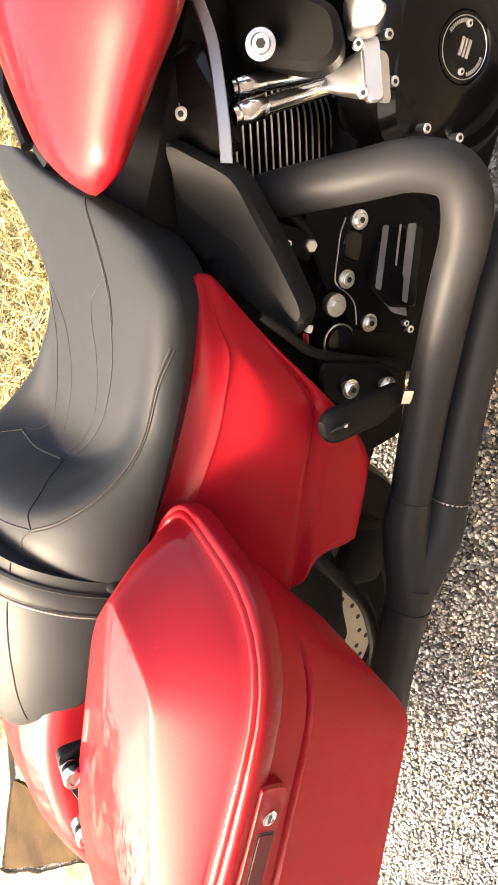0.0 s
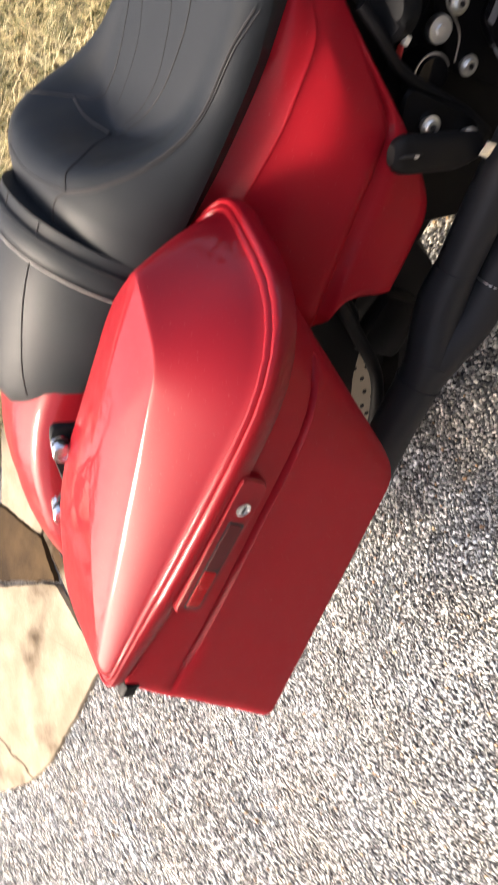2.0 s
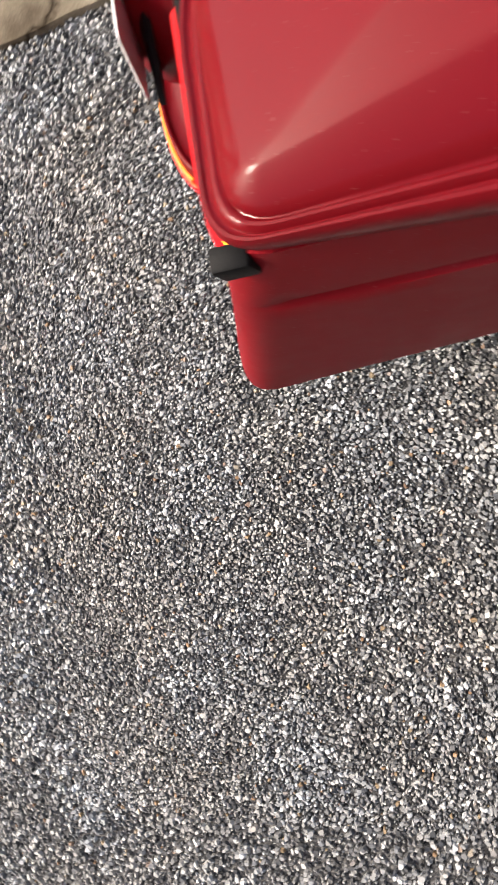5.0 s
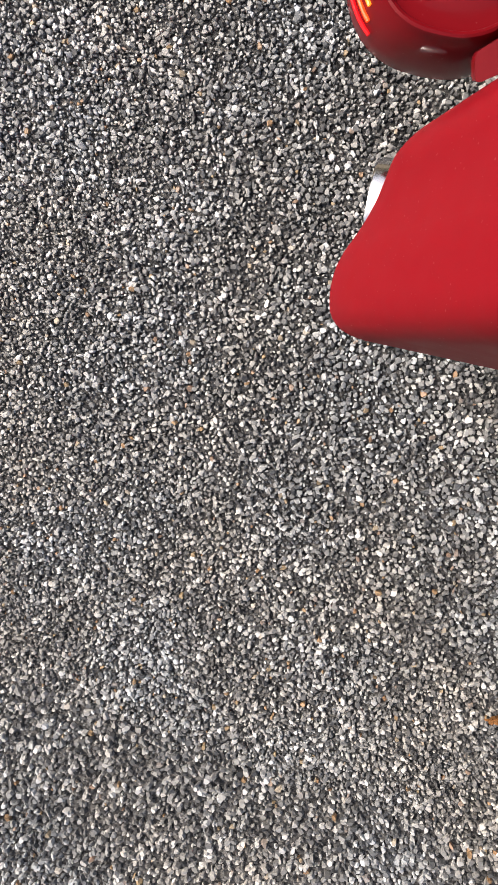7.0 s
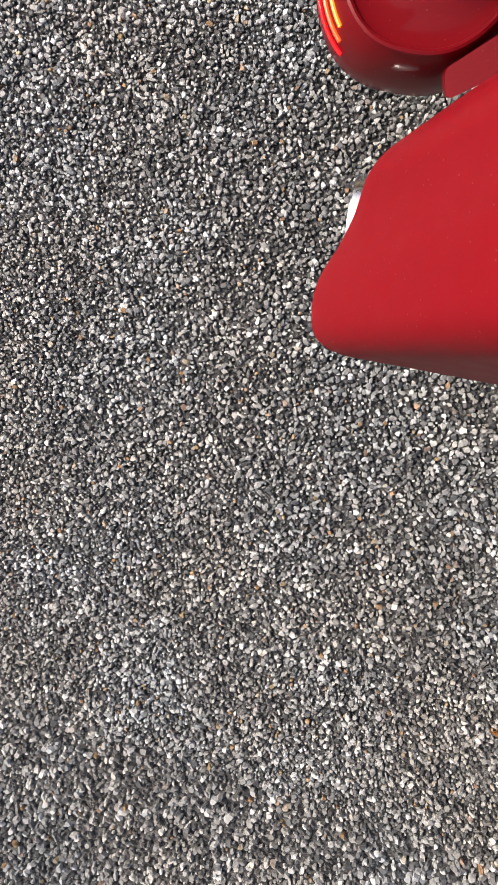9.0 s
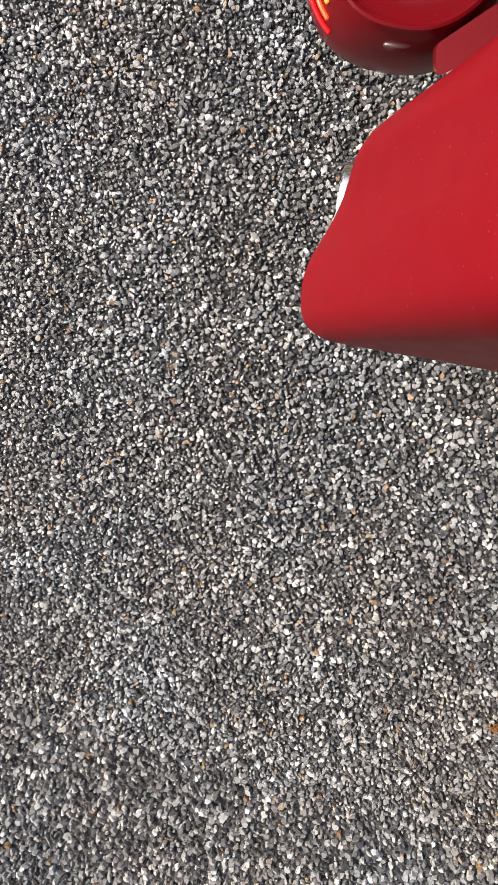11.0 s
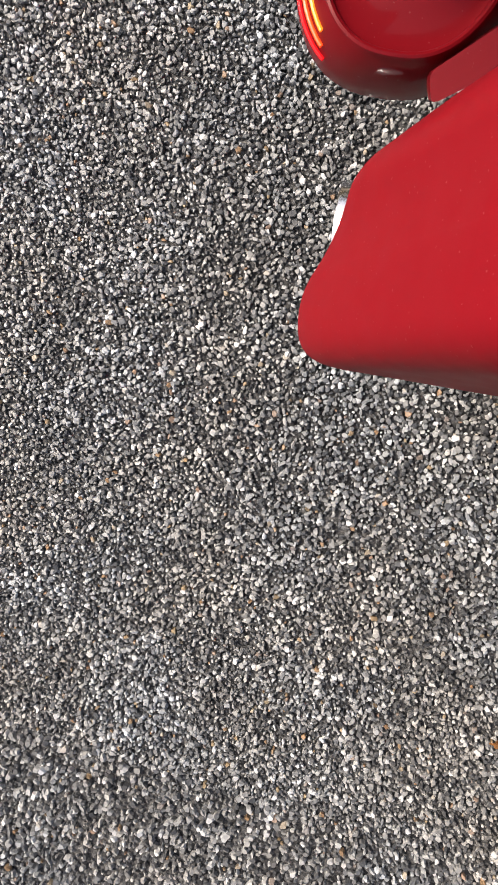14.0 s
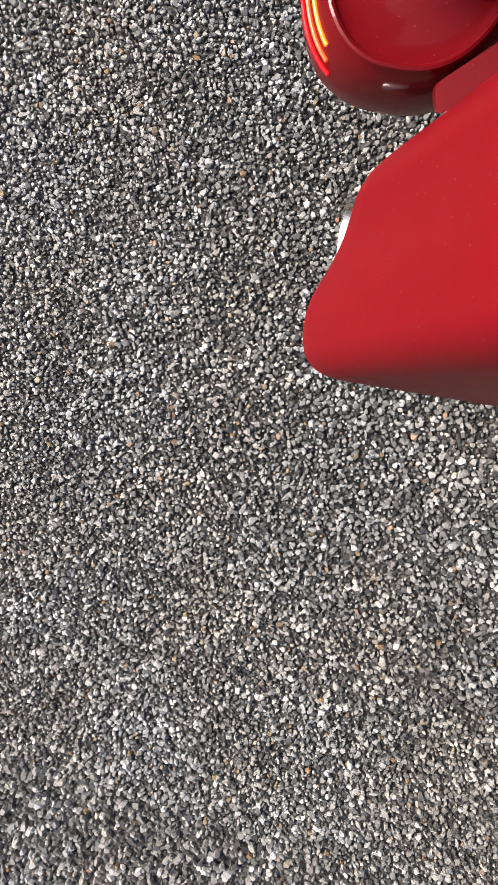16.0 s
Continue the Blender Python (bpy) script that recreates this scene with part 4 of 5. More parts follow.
part("front_tappet_block", plate([V(1.115, -0.152, 0.600), V(1.127, -0.175, 0.600), V(1.112, -0.210, 0.590), V(1.096, -0.199, 0.585), V(1.088, -0.164, 0.590)], V(0.1, -0.6, 0.75), 0.03, 0.008, 0.004, 5), ALU, bike, "chrome front tappet block")

# transmission side
trans = part("gearbox_cover", plate([V(0.975, -0.118, 0.500), V(0.905, -0.100, 0.530), V(0.850, -0.104, 0.480), V(0.810, -0.108, 0.440), V(0.775, -0.122, 0.395), V(0.79, -0.150, 0.30), V(0.93, -0.155, 0.26), V(0.985, -0.135, 0.40)], OUT, 0.05, 0.02, 0.004, 6), WRINKLE, bike, "black gearbox side cover")
WN = V(-0.05, -0.80, 0.60)
part("cover_window", plate([V(0.918, -0.130, 0.405), V(0.941, -0.142, 0.332), V(0.826, -0.172, 0.336), V(0.818, -0.165, 0.386), V(0.840, -0.145, 0.414)], WN, 0.03, 0.010, 0.004, 6), GLOSS, trans, "raised glossy panel of the cover")
# pale strips laid on the panel stand for its reflections
for f0, f1, mat in ((0.02, 0.16, PANEL_SHEEN), (0.40, 0.45, ALU), (0.60, 0.80, PANEL_SHEEN)):
    a0, a1 = V(0.918, -0.130, 0.405).lerp(V(0.941, -0.142, 0.332), f0), V(0.918, -0.130, 0.405).lerp(V(0.941, -0.142, 0.332), f1)
    b0, b1 = V(0.838, -0.148, 0.408).lerp(V(0.826, -0.172, 0.340), f0), V(0.838, -0.148, 0.408).lerp(V(0.826, -0.172, 0.340), f1)
    part("reflection_strip", plate([p + WN * 0.002 for p in (a0, a1, b1, b0)], WN, 0.006, 0.003, 0.0012, 4), mat, trans, "pale strip standing for a reflection in the panel")
# one more pale piece, for the reflection at the lower end
part("reflection_foot", plate([V(0.832, -0.150, 0.395), V(0.834, -0.160, 0.352), V(0.812, -0.172, 0.348), V(0.812, -0.165, 0.378)], WN, 0.01, 0.006, 0.002, 4), PANEL_SHEEN, trans, "pale piece standing for a reflection at the panel foot")
part("cover_pad", plate([V(0.905, -0.118, 0.455), V(0.865, -0.118, 0.452), V(0.862, -0.124, 0.420), V(0.905, -0.124, 0.426)], OUT, 0.01, 0.008, 0.004, 5), GLOSS, trans, "raised gloss black pad")
part("cover_edge", tube(spline([V(0.914, -0.119, 0.466), V(0.892, -0.119, 0.468), V(0.867, -0.121, 0.465), V(0.839, -0.123, 0.461), V(0.829, -0.124, 0.453), V(0.822, -0.126, 0.431), V(0.810, -0.129, 0.414), V(0.785, -0.132, 0.403)], 32), 0.0011, 6), ALU, trans, "thin bright gasket line")
for p, r in ((V(0.916, -0.126, 0.447), 0.0085), (V(0.840, -0.117, 0.430), 0.0085), (V(0.791, -0.135, 0.380), 0.0085), (V(0.795, -0.150, 0.306), 0.0055), (V(0.802, -0.150, 0.319), 0.0045)):
    bolt("cover_bolt", p, OUT, r, trans, STEEL, r > 0.007, "bright socket bolt with a washer")
drain = part("drain_plug", turned((0.804, -0.128, 0.451), OUT, [(-0.008, 0.016), (0.0, 0.016), (0.003, 0.015)], 24), STEEL, trans, "round zinc plug")
part("hexagon", turned(V(0.804, -0.128, 0.451) + OUT * 0.003, OUT, [(0, 0.007), (0.004, 0.0068)], 6), STEEL, drain, "", False)
pivot = part("pivot_cap", turned((0.759, -0.14, 0.439), OUT, [(-0.06, 0.024), (0.0, 0.024), (0.006, 0.020)], 28), GLOSS, bike, "black swingarm pivot cap")
part("pivot_ring", tube([V(0.759, -0.14, 0.439) + OUT * 0.001 + 0.0235 * (math.cos(a) * side_ax + math.sin(a) * up_ax) for a in (math.radians(10 * k - 60) for k in range(20))], 0.0016, 6), ALU, pivot, "bright ring edge")
bracket = part("peg_bracket", plate([V(0.735, -0.170, 0.500), V(0.745, -0.200, 0.385), V(0.700, -0.205, 0.350), V(0.665, -0.190, 0.400), V(0.690, -0.170, 0.480)], OUT, 0.02, 0.02, 0.004, 5), WRINKLE, bike, "black passenger peg bracket")
bolt("bracket_bolt", (0.709, -0.198, 0.461), OUT, 0.0085, bracket, STEEL, True)
bolt("bracket_bolt", (0.721, -0.208, 0.400), OUT, 0.008, bracket, STEEL, True)
peg_line = spline([V(0.716, -0.232, 0.412), V(0.702, -0.236, 0.444), V(0.688, -0.237, 0.480), V(0.674, -0.236, 0.515), V(0.664, -0.235, 0.540)], 18)
rings = []
for i, (q, (rt, up)) in enumerate(zip(peg_line, frames_along(peg_line))):
    wide = 0.0215 * min(1.0, 0.72 + i / 18) * (1.0 if i < 14 else (0.985, 0.93, 0.80, 0.48)[i - 14])
    rings.append([q + rt * wide * 0.62 * math.copysign(abs(math.cos(t)) ** 0.8, math.cos(t)) + up * wide * math.copysign(abs(math.sin(t)) ** 0.8, math.sin(t)) for t in (2 * math.pi * j / 24 for j in range(24))])
peg = part("passenger_peg", skin(rings), RUBBER, bike, "folded black rubber passenger peg")
part("peg_pin", plate([V(0.726, -0.252, 0.424), V(0.708, -0.254, 0.428), V(0.710, -0.258, 0.412), V(0.728, -0.256, 0.408)], (0.1, -0.7, 0.7), 0.008, 0.003, 0.001), CHROME, peg, "bright square peg clip")
slot_at, along, across = V(0.674, -0.2512, 0.526), V(-0.30, 0.02, 0.72).normalized() * 0.015, V(0.62, -0.40, -0.20).normalized() * 0.0055
# a dark plate on the peg stands for the shade in its hollow
part("peg_slot", plate([slot_at - along - across * 0.4, slot_at - along * 0.2 - across, slot_at + along - across * 0.7, slot_at + along + across * 0.7, slot_at - along * 0.2 + across, slot_at - along + across * 0.4], V(0.05, -0.90, 0.42), 0.004, 0.004, 0.001), THREAD, peg, "dark hollow in the peg end")
part("peg_rivet", turned(slot_at - along * 0.4, V(0.05, -0.90, 0.42), [(0, 0.003), (0.0015, 0.0026)], 10), STEEL, peg, "bright rivet in the hollow")

# ---- exhaust ----
A = spline([V(0.897, -0.02, 0.560), V(0.924, -0.10, 0.552), V(0.952, -0.18, 0.535), V(0.976, -0.240, 0.512), V(0.973, -0.276, 0.478), V(0.928, -0.278, 0.440), V(0.856, -0.260, 0.402), V(0.722, -0.248, 0.362), V(0.612, -0.246, 0.334), V(0.554, -0.248, 0.320)], 60)
part("rear_header", tube(A, 0.0292, 28), EXHAUST, bike, "satin black exhaust header sweeping out and back")
B = spline([V(1.15, -0.24, 0.29), V(1.02, -0.270, 0.315), V(0.90, -0.267, 0.322), V(0.735, -0.266, 0.294), V(0.612, -0.273, 0.279), V(0.557, -0.277, 0.274)], 40)
part("front_header", tube(B, 0.0275, 24), EXHAUST, bike, "satin black front exhaust header")
part("merge_upper", tube(spline([V(0.576, -0.247, 0.326), V(0.535, -0.247, 0.316), V(0.495, -0.254, 0.305), V(0.455, -0.266, 0.294), V(0.432, -0.270, 0.288)], 20), [0.0300 + 0.004 * smooth01(0, 6, k) for k in range(20)], 28), EXHAUST, bike, "satin black merge pipe")
part("merge_lower", tube(spline([V(0.582, -0.2755, 0.2765), V(0.532, -0.280, 0.273), V(0.482, -0.276, 0.280), V(0.442, -0.272, 0.286)], 20), [0.0284 + 0.005 * k / 19 for k in range(20)], 28), EXHAUST, bike, "satin black merge pipe")
part("joint_clamp", tube([V(0.5835, -0.2755, 0.2765), V(0.5815, -0.2755, 0.2763)], 0.0287, 24), TRIM, bike, "bright worn joint edge")
M = spline([V(0.452, -0.270, 0.290), V(0.30, -0.270, 0.268), V(0.10, -0.292, 0.252), V(-0.113, -0.313, 0.242)], 24)
muf = part("muffler", tube(M, [0.0345, 0.0345, 0.0335] + [0.033] * 21, 32), EXHAUST, bike, "satin black muffler under the saddlebag")
for s in (0, 2):
    part("band", tube([M[s], M[s].lerp(M[s + 1], 0.25)], 0.0352, 32), EXHAUST, muf, "raised band")
tipd = (M[-1] - M[-3]).normalized()
part("exhaust_tip", turned(M[-1], tipd, [(0, 0.042), (0.036, 0.0415), (0.038, 0.0405), (0.037, 0.038), (0.0, 0.038)], 36), CHROME, bike, "polished chrome exhaust tip")

# ---- rear wheel and brake ----
WC = V(0.27, -0.055, 0.318)
wheel = part("rear_wheel", turned(WC - V(0, -0.075, 0), (0, -1, 0.12), [(0, 0.20), (0.004, 0.275), (0.02, 0.305), (0.05, 0.316), (0.075, 0.318), (0.10, 0.316), (0.13, 0.305), (0.146, 0.275), (0.15, 0.20), (0.12, 0.19), (0.11, 0.05), (0.12, 0.02)], 48), RUBBER, bike, "black rear tyre and wheel")
disc_c = V(0.27, -0.150, 0.312)
disc = part("brake_disc", turned(disc_c, (0, -0.99, 0.14), [(0, 0.080), (0, 0.124), (0.005, 0.124), (0.005, 0.080)], 48), DISC, bike, "drilled steel brake disc")
for k in range(20):
    a = 2 * math.pi * k / 20
    for rr, sh in ((0.096, 0.0), (0.112, 0.16)):
        q = disc_c + V(math.cos(a + sh), 0, 0) * rr + V(0, 0.14, 0.99) * math.sin(a + sh) * rr + V(0, -0.99, 0.14) * 0.0050
        # a dark spot on the disc stands for the shade in the hole
        part("hole", turned(q, (0, -0.99, 0.14), [(0, 0.0042), (0.0008, 0.0042)], 10), THREAD, disc, "dark drilled hole")
part("brake_hose", tube(spline([V(0.500, -0.190, 0.470), V(0.473, -0.198, 0.441), V(0.435, -0.200, 0.377), V(0.385, -0.214, 0.305), V(0.325, -0.221, 0.262), V(0.274, -0.224, 0.240), V(0.20, -0.222, 0.22)], 36), 0.0098, 14), RUBBER, bike, "black brake hose")
part("belt_guard", plate([V(0.52, -0.172, 0.47), V(0.455, -0.172, 0.36), V(0.405, -0.172, 0.315), V(0.352, -0.172, 0.292), V(0.302, -0.172, 0.258), V(0.20, -0.172, 0.27), V(0.36, -0.172, 0.44), V(0.47, -0.172, 0.52)], V(0, -0.97, 0.24), 0.01, 0.008, 0.002), WRINKLE, bike, "black guard beside the wheel")
# added black plate keeps the gap behind the header dark
part("gap_blocker", plate([V(0.731, -0.125, 0.41), V(0.750, -0.125, 0.25), V(0.630, -0.125, 0.208), V(0.598, -0.125, 0.277), V(0.585, -0.125, 0.330)], (0, -0.97, 0.24), 0.02, 0.012, 0.003), WRINKLE, bike, "black plate added to darken the gap behind the exhaust")
part("brake_caliper", box((0.40, -0.19, 0.24), (0.50, -0.13, 0.34), 0.015), WRINKLE, bike, "black brake caliper")
for pts, r in (([V(0.775, -0.150, 0.600), V(0.761, -0.165, 0.568), V(0.745, -0.167, 0.522), V(0.742, -0.168, 0.460), V(0.744, -0.168, 0.388), V(0.738, -0.165, 0.320)], 0.0065),
               ([V(0.690, -0.176, 0.420), V(0.704, -0.178, 0.452), V(0.722, -0.176, 0.450), V(0.732, -0.172, 0.400), V(0.735, -0.168, 0.330)], 0.0055),
               ([V(0.86, -0.10, 0.56), V(0.835, -0.10, 0.52), V(0.80, -0.11, 0.49), V(0.775, -0.12, 0.50), V(0.755, -0.14, 0.53)], 0.004),
               ([V(0.90, -0.09, 0.545), V(0.89, -0.105, 0.525), V(0.875, -0.11, 0.505)], 0.007)):
    part("cable", tube(spline(pts, 24), r, 10), RUBBER, bike, "black cable")
clamp = part("sensor_block", box((0.848, -0.112, 0.50), (0.885, -0.085, 0.59), 0.006), WRINKLE, bike, "black sensor block beside the gearbox")
for z in (0.574, 0.549):
    bolt("sensor_bolt", (0.863, -0.112, z), OUT, 0.0042, clamp, STEEL, False)
part("sensor_nut", turned((0.868, -0.112, 0.512), OUT, [(-0.01, 0.009), (0.006, 0.009), (0.008, 0.0075), (0.008, 0.004)], 6), STEEL, clamp, "bright hexagon nut", False)
part("cable_plug", box((0.766, -0.166, 0.524), (0.776, -0.159, 0.532), 0.0015), CABLE_WHITE, bike, "small white connector")
for k in range(3):
    part("wire", tube(spline([V(0.764, -0.166 + 0.003 * k, 0.532), V(0.752, -0.162 + 0.003 * k, 0.522), V(0.744, -0.15, 0.51)], 10), 0.0014, 6), CABLE_RED, bike, "red wire")
part("side_stand", tube([V(0.80, 0.10, 0.16), V(0.74, 0.23, 0.010)], 0.012, 12), WRINKLE, bike, "black side stand")

# ---- ground ----
bm = bmesh.new()
bmesh.ops.create_grid(bm, x_segments=2, y_segments=2, size=200)
for v in bm.verts:
    v.co.z = -0.003
ground = tagged(part("ground", bm, BITUMEN, None, "dark chip-seal asphalt", False), "", "asphalt", "", "structure")


def stones(areas, seed):
    """Angular chips pressed into the tar, over areas (x0, x1, y0, y1, spacing, left out, rings)."""
    rng = np.random.default_rng(seed)
    all_v, all_f, n0, k = [], [], 0, 6
    for x0, x1, y0, y1, gap, cut, levels in areas:
        gx, gy = np.meshgrid(np.arange(x0, x1, gap), np.arange(y0, y1, gap * 0.9))
        gx = gx + (np.arange(gx.shape[0]) % 2)[:, None] * gap / 2
        c = np.stack([gx.ravel(), gy.ravel()], 1)
        c += rng.uniform(-0.45, 0.45, c.shape) * gap
        if cut:
            c = c[~((c[:, 0] > cut[0]) & (c[:, 0] < cut[1]) & (c[:, 1] > cut[2]) & (c[:, 1] < cut[3]))]
        n = len(c)
        size = gap * (0.34 + 0.60 * rng.random(n) ** 1.9)
        stretch = rng.uniform(0.48, 1.0, n)
        turn = rng.uniform(0, np.pi, n)
        ang = np.linspace(0, 2 * np.pi, k, endpoint=False)[None] + rng.uniform(-0.42, 0.42, (n, k))
        rad = size[:, None] * rng.uniform(0.75, 1.15, (n, k))
        px, py = rad * np.cos(ang), rad * np.sin(ang) * stretch[:, None]
        rx = px * np.cos(turn)[:, None] - py * np.sin(turn)[:, None]
        ry = px * np.sin(turn)[:, None] + py * np.cos(turn)[:, None]
        tilt = rng.normal(0, 0.22, (n, 2))
        lift = rng.uniform(-0.0016, 0.0012, n)
        tall = size * rng.uniform(0.45, 0.85, n)
        off = rng.uniform(-0.22, 0.22, (n, 2)) * size[:, None]
        rings = []
        for f, up in ((1.0, 0.0), (0.95, 0.72), (0.70, 1.0)) if levels == 3 else ((1.0, 0.0), (0.70, 1.0)):
            g = f * (1 + (rng.uniform(-0.14, 0.14, (n, k)) if up else 0))
            qx, qy = rx * g + off[:, :1] * up, ry * g + off[:, 1:] * up
            z = lift[:, None] + tall[:, None] * up + (qx * tilt[:, :1] + qy * tilt[:, 1:]) * (up > 0) - 0.0022 * (up == 0)
            rings.append(np.stack([qx + c[:, :1], qy + c[:, 1:], z], 2))
        m = len(rings)
        v = np.concatenate(rings, 1).reshape(-1, 3)
        base = n0 + np.arange(n)[:, None] * m * k
        for lev in range(m - 1):
            for a in range(k):
                b = (a + 1) % k
                all_f.append(np.concatenate([base + lev * k + a, base + lev * k + b, base + lev * k + k + b, base + lev * k + k + a], 1))
        t = base + (m - 1) * k
        for a in (1, 3):
            all_f.append(np.concatenate([t, t + a, t + a + 1, t + a + 2], 1))
        all_v.append(v)
        n0 += len(v)
    verts, faces = np.concatenate(all_v), np.concatenate(all_f)
    me = bpy.data.meshes.new("stone_chips")
    me.vertices.add(len(verts))
    me.vertices.foreach_set("co", verts.ravel())
    me.loops.add(faces.size)
    me.loops.foreach_set("vertex_index", faces.ravel())
    me.polygons.add(len(faces))
    me.polygons.foreach_set("loop_start", np.arange(0, faces.size, 4))
    me.polygons.foreach_set("use_smooth", np.zeros(len(faces), dtype=bool))
    me.update(calc_edges=True)
    me.materials.append(STONE)
    return me


NEAR = (-0.68, 0.36, -1.02, 0.05)
chips = new("stone_chips", stones([(*NEAR, 0.0053, None, 3), (-1.7, 1.0, -1.55, 0.255, 0.0074, NEAR, 2), (-2.6, -1.7, -1.3, 0.255, 0.0088, None, 2), (-2.6, -1.3, 0.255, 0.95, 0.0092, None, 2)], 4))
tagged(chips, "grey angular stone chips bedded in dark asphalt", "gravel", "", "stuff")

# an unseen wall added beside the drive, holding back low sky light
part_wall = part("unseen_wall_south", box((-12, -4.75, -0.1), (12, -4.5, 3.8), 0.01), material("brick_render", (0.24, 0.21, 0.18), 0.9, bump=0.6, scale=60, vary=0.3), None, "plain brown rendered wall, unseen, added to block sky light")
tagged(part_wall, "", "wall", "", "structure")


def woods(seed):
    """Autumn trees beyond the lawn, out of view, for ragged reflections and a dimmer horizon: tapered trunks with
    limbs, and crowns of loose leaf clumps.
    """
    rng = np.random.default_rng(seed)
    bm = bmesh.new()
    cards = []
    for k in range(34):
        a = radians(35 + 195 * (k + rng.uniform(-0.4, 0.4)) / 33)
        dist = rng.uniform(13, 22)
        foot = V(math.cos(a) * dist, math.sin(a) * dist, 0)
        tall = rng.uniform(4.5, 9.5)
        lean = V(*rng.uniform(-0.4, 0.4, 2), 0)
        trunk = [foot + lean * f + V(0, 0, tall * 0.75 * f) for f in (0, 0.25, 0.5, 0.75, 1.0)]
        tube(trunk, [0.20, 0.16, 0.13, 0.09, 0.04], 8, bm)
        for _ in range(9):
            f = rng.uniform(0.35, 0.95)
            p = foot + lean * f + V(0, 0, tall * 0.75 * f)
            way = V(*rng.normal(0, 1, 2), rng.uniform(0.2, 0.9)).normalized() * tall * rng.uniform(0.18, 0.34)
            tube([p, p + way * 0.5 + V(0, 0, 0.1), p + way], [0.06, 0.04, 0.015], 6, bm)
            n = int(rng.integers(60, 130))
            c = np.array(p + way) + rng.normal(0, 1, (n, 3)) * np.array([0.55, 0.55, 0.40]) * tall / 7
            u, w = rng.normal(0, 1, (n, 3)), rng.normal(0, 1, (n, 3))
            u /= np.linalg.norm(u, axis=1)[:, None]
            w -= u * (u * w).sum(1)[:, None]
            w /= np.linalg.norm(w, axis=1)[:, None]
            s = rng.uniform(0.08, 0.20, (n, 1))
            cards.append(np.stack([c - u * s, c - w * s * 0.6, c + u * s, c + w * s * 0.6], 1).reshape(-1, 3))
    me = bpy.data.meshes.new("trunks")
    bm.to_mesh(me)
    bm.free()
    tv = [tuple(v.co) for v in me.vertices]
    tf = [tuple(p.vertices) for p in me.polygons]
    leaves = np.concatenate(cards)
    faces = (len(tv) + np.arange(len(leaves)).reshape(-1, 4)).tolist()
    mesh = bpy.data.meshes.new("far_trees")
    mesh.from_pydata(tv + leaves.tolist(), [], tf + faces)
    mesh.materials.append(island_material("autumn_leaves", [(0.0, (0.03, 0.035, 0.015)), (0.5, (0.07, 0.06, 0.025)), (1.0, (0.13, 0.085, 0.035))], 0.7))
    bpy.data.meshes.remove(me)
    return mesh


tagged(new("far_trees", woods(12)), "distant autumn trees out of view, with thinning brown-green leaves", "trees", "", "stuff")

# concrete apron with joints and cracks, then dry grass
apron = tagged(thing("concrete_apron", "", ""), "worn beige concrete paving slabs with cracked joints", "paving", "", "structure")
random.seed(5)


def slab(corners, radii, mat=CONCRETE, label=""):
    """A worn slab with a ragged, slightly rounded edge."""
    ring = fine([V(x, y, 0) for x, y in corners], radii, 8, 14)
    ring = [p + V(random.uniform(-1, 1), random.uniform(-1, 1), 0) * 0.003 + 0.006 * V(noise.noise(p * 9), noise.noise(p * 9 + V(5, 0, 0)), 0) for p in ring]
    mid = sum(ring, Vector()) / len(ring)
    top = [p + (mid - p).normalized() * 0.002 + V(0, 0, 0.014) for p in ring]
    part("slab", skin([[p + V(0, 0, -0.05) for p in ring], [p + V(0, 0, 0.010) for p in ring], top]), mat, apron, label)


slab([(-0.930, 0.25), (0.05, 0.26), (0.05, 0.99), (-0.89, 0.75)], 0.008)
slab([(0.06, 0.26), (1.4, 0.26), (1.4, 1.02), (0.06, 0.99)], 0.02)
slab([(1.41, 0.26), (3.0, 0.26), (3.0, 1.26), (1.41, 1.26)], 0.02)
slab([(-0.936, 0.25), (-0.938, 0.587), (-1.20, 0.83), (-1.38, 1.02), (-1.45, 1.20), (-2.3, 1.24), (-2.25, 0.80), (-1.62, 0.235)], [0.01, 0.02, 0.02, 0.02, 0.02, 0.1, 0.3, 0.42])
slab([(-0.937, 0.600), (-0.902, 0.757), (-0.984, 0.965), (-1.035, 1.085), (-1.37, 1.03), (-1.19, 0.842)], 0.008, BROWN_CONCRETE, "brown broken slab")
slab([(-0.893, 0.765), (0.05, 1.0), (0.05, 1.26), (-0.78, 1.26), (-1.01, 1.045)], 0.008)
slab([(0.06, 1.0), (1.4, 1.03), (1.4, 1.26), (0.06, 1.26)], 0.02)
slab([(-1.06, 1.098), (-0.80, 1.26), (-1.9, 1.27), (-1.44, 1.205), (-1.385, 1.04)], 0.02)

bm = bmesh.new()
bmesh.ops.create_grid(bm, x_segments=60, y_segments=30, size=1)
for v in bm.verts:
    v.co = V(v.co.x * 12, 1.24 + (v.co.y + 1) * 8, 0)
    v.co.z = 0.012 + 0.02 * noise.noise(v.co * 3)
tagged(part("lawn", bm, SOIL, None, "sunlit dry lawn with thatch"), "", "lawn", "", "structure")


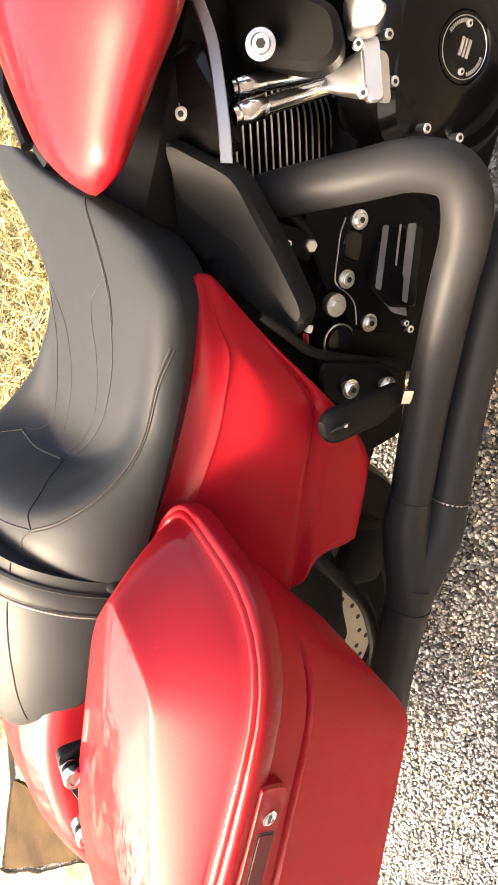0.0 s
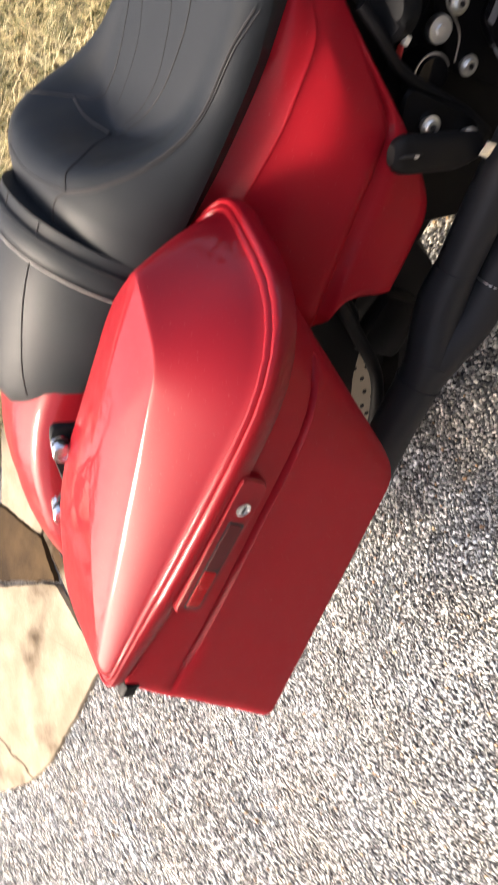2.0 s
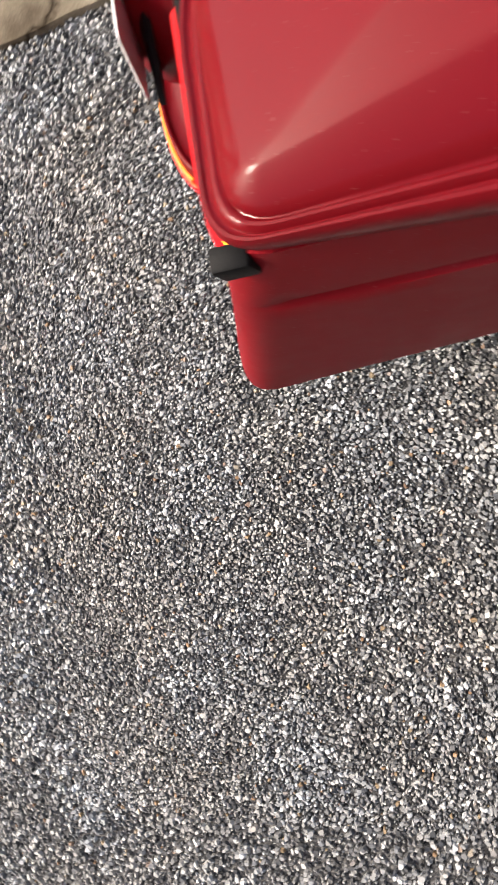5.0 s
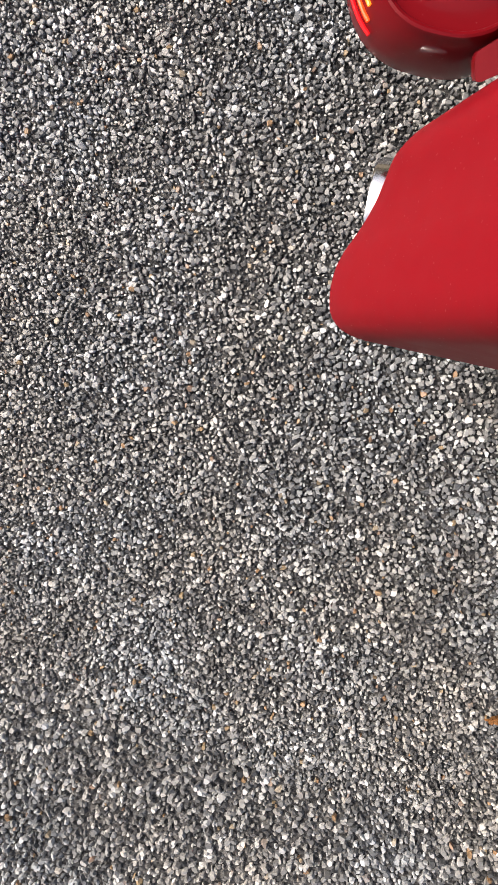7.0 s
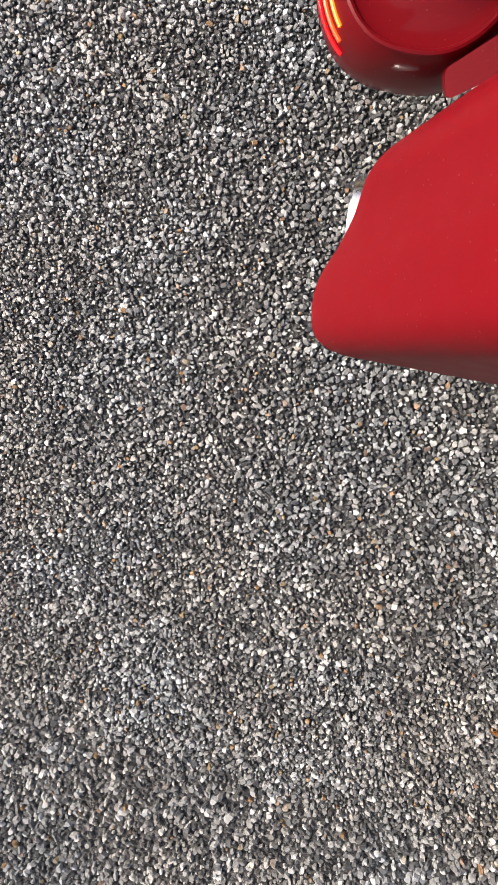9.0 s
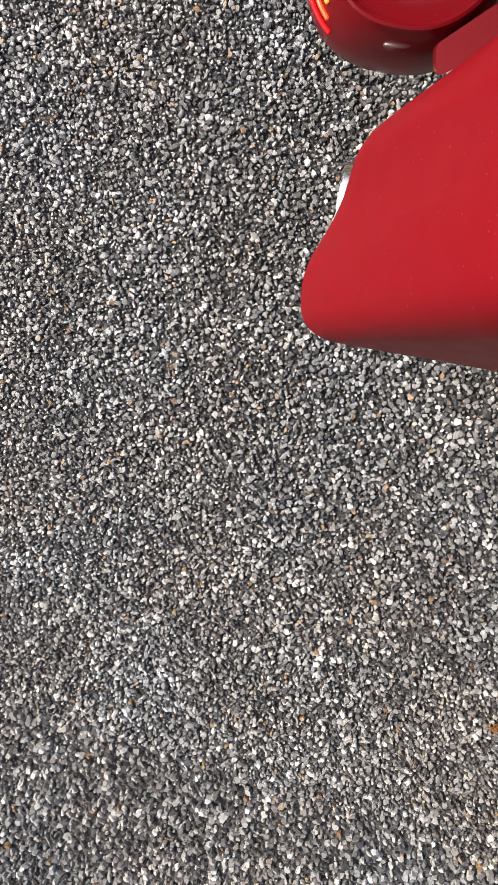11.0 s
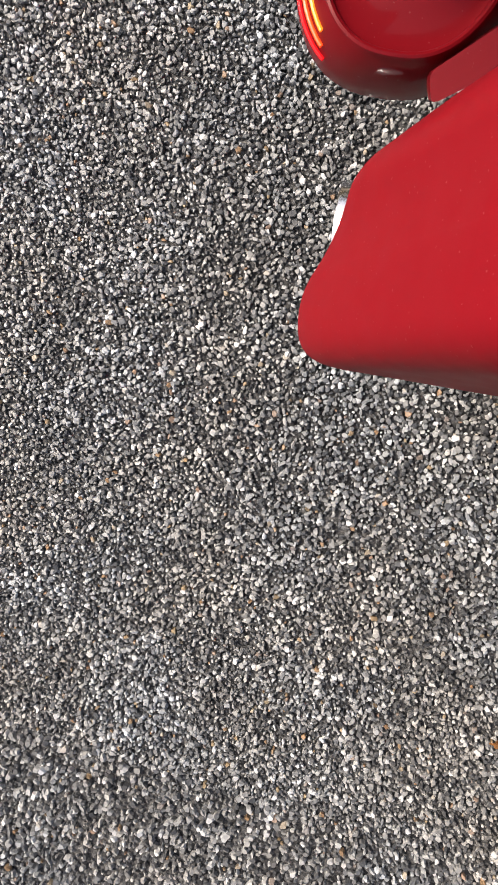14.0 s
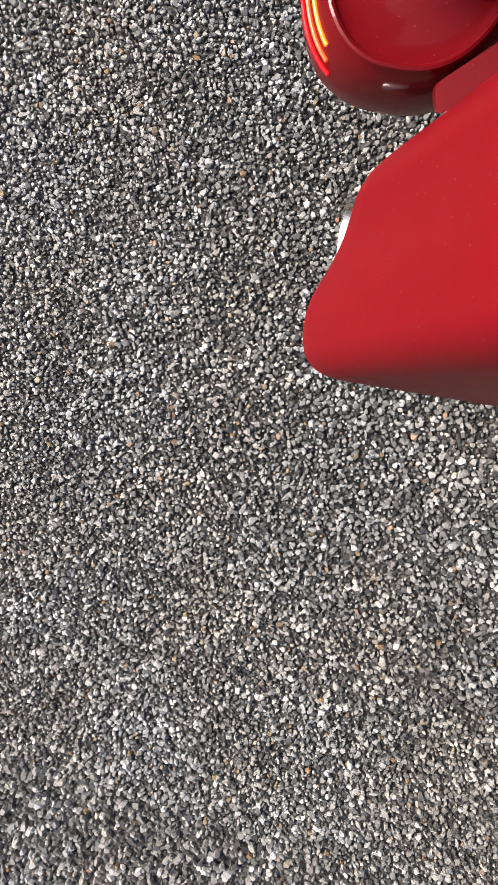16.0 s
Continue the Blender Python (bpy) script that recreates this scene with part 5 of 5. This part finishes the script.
def grass(n, seed):
    rng = np.random.default_rng(seed)
    x, y = rng.uniform(-1.2, 1.5, n), 1.22 + 1.3 * rng.random(n) ** 1.2
    h, lean = rng.uniform(0.02, 0.075, n), rng.normal(0, 0.9, (n, 2))
    w, a = rng.uniform(0.0013, 0.0038, n), rng.uniform(0, np.pi, n)
    side = np.stack([np.cos(a), np.sin(a), 0 * a], 1) * w[:, None]
    root = np.stack([x, y, np.full(n, 0.005)], 1)
    mid = root + np.stack([lean[:, 0] * h * 0.45, lean[:, 1] * h * 0.45, h * 0.6], 1)
    tip = root + np.stack([lean[:, 0] * h * 1.5, lean[:, 1] * h * 1.5, h * 0.75], 1)
    verts = np.stack([root - side, root + side, mid + side, mid - side, tip + side * 0.2, tip - side * 0.2], 1).reshape(-1, 3)
    b = np.arange(n)[:, None] * 6
    faces = np.concatenate([np.concatenate([b, b + 1, b + 2, b + 3], 1), np.concatenate([b + 3, b + 2, b + 4, b + 5], 1)])
    me = bpy.data.meshes.new("grass")
    me.from_pydata(verts.tolist(), [], faces.tolist())
    me.materials.append(BLADE)
    return me


tagged(new("grass", grass(21000, 8)), "straw-coloured dry grass blades with a little green", "grass", "", "stuff")


# ---- fallen leaves ----
def leaf(name, at, length, turn, mat, label, seed):
    """A dried, curled leaf with pointed lobes along both sides."""
    rng = random.Random(seed)
    bm = bmesh.new()
    ob = thing(name, label, "leaf")
    lobes = [(0.02, 0.20, 62), (0.18, 0.34, 58), (0.38, 0.40, 48), (0.58, 0.30, 38), (0.72, 0.26, 16)]
    for f, size, ang in lobes:
        for sgn in (-1, 1):
            root = V((f - 0.5) * length, 0, 0.006 + 0.02 * length * math.sin(6 * f))
            a = radians(ang + rng.uniform(-8, 8)) * sgn
            way, side = V(math.cos(a), math.sin(a), 0), V(-math.sin(a), math.cos(a), 0)
            reach, curl = size * length * rng.uniform(0.85, 1.15), rng.uniform(0.04, 0.24) * length
            rows = []
            for i in range(9):
                t = i / 8
                w = length * 0.118 * (1 - t ** 3.0) * (0.7 + 0.5 * math.sin(math.pi * min(1, t * 1.1))) + 0.0006
                z = curl * t * t + rng.uniform(-1, 1) * 0.012 * length
                rows.append([root + way * reach * t + side * w * (k / 2 - 1) + V(0, 0, z + 0.05 * length * abs(k / 2 - 1)) for k in range(5)])
            skin(rows, bm, closed=False)
    rows = [[V((t - 0.5) * length, length * 0.05 * (k / 2 - 1) * math.sin(math.pi * (0.1 + 0.85 * t)), 0.006 + 0.03 * length * math.sin(6 * t) + 0.03 * length * abs(k / 2 - 1)) for k in range(5)] for t in (i / 10 for i in range(11))]
    skin(rows, bm, closed=False)
    blade = part("blade", bm, mat, ob)
    sol = blade.modifiers.new("thickness", "SOLIDIFY")
    sol.thickness = 0.0006
    part("stem", tube([V(-length * 0.75, 0.004, 0.006), V(-length * 0.5, 0, 0.008), V(0, 0, 0.009 + length * 0.03), V(length * 0.4, 0, 0.01)], 0.0012, 6), mat, ob)
    ob.matrix_world = pose(*at, 0, 0, turn)
    return ob


leaf("dry_leaf", (-1.080, -0.602, 0.002), 0.165, -65, DRY_LEAF, "curled tan dry leaf lying on the asphalt", 3)
leaf("leaf_scrap", (0.167, -0.836, 0.003), 0.022, 40, RUST_LEAF, "small rust-brown leaf scrap on the asphalt", 6)
leaf("leaf_scrap", (0.205, -0.850, 0.003), 0.016, 140, RUST_LEAF, "small rust-brown leaf scrap on the asphalt", 9)
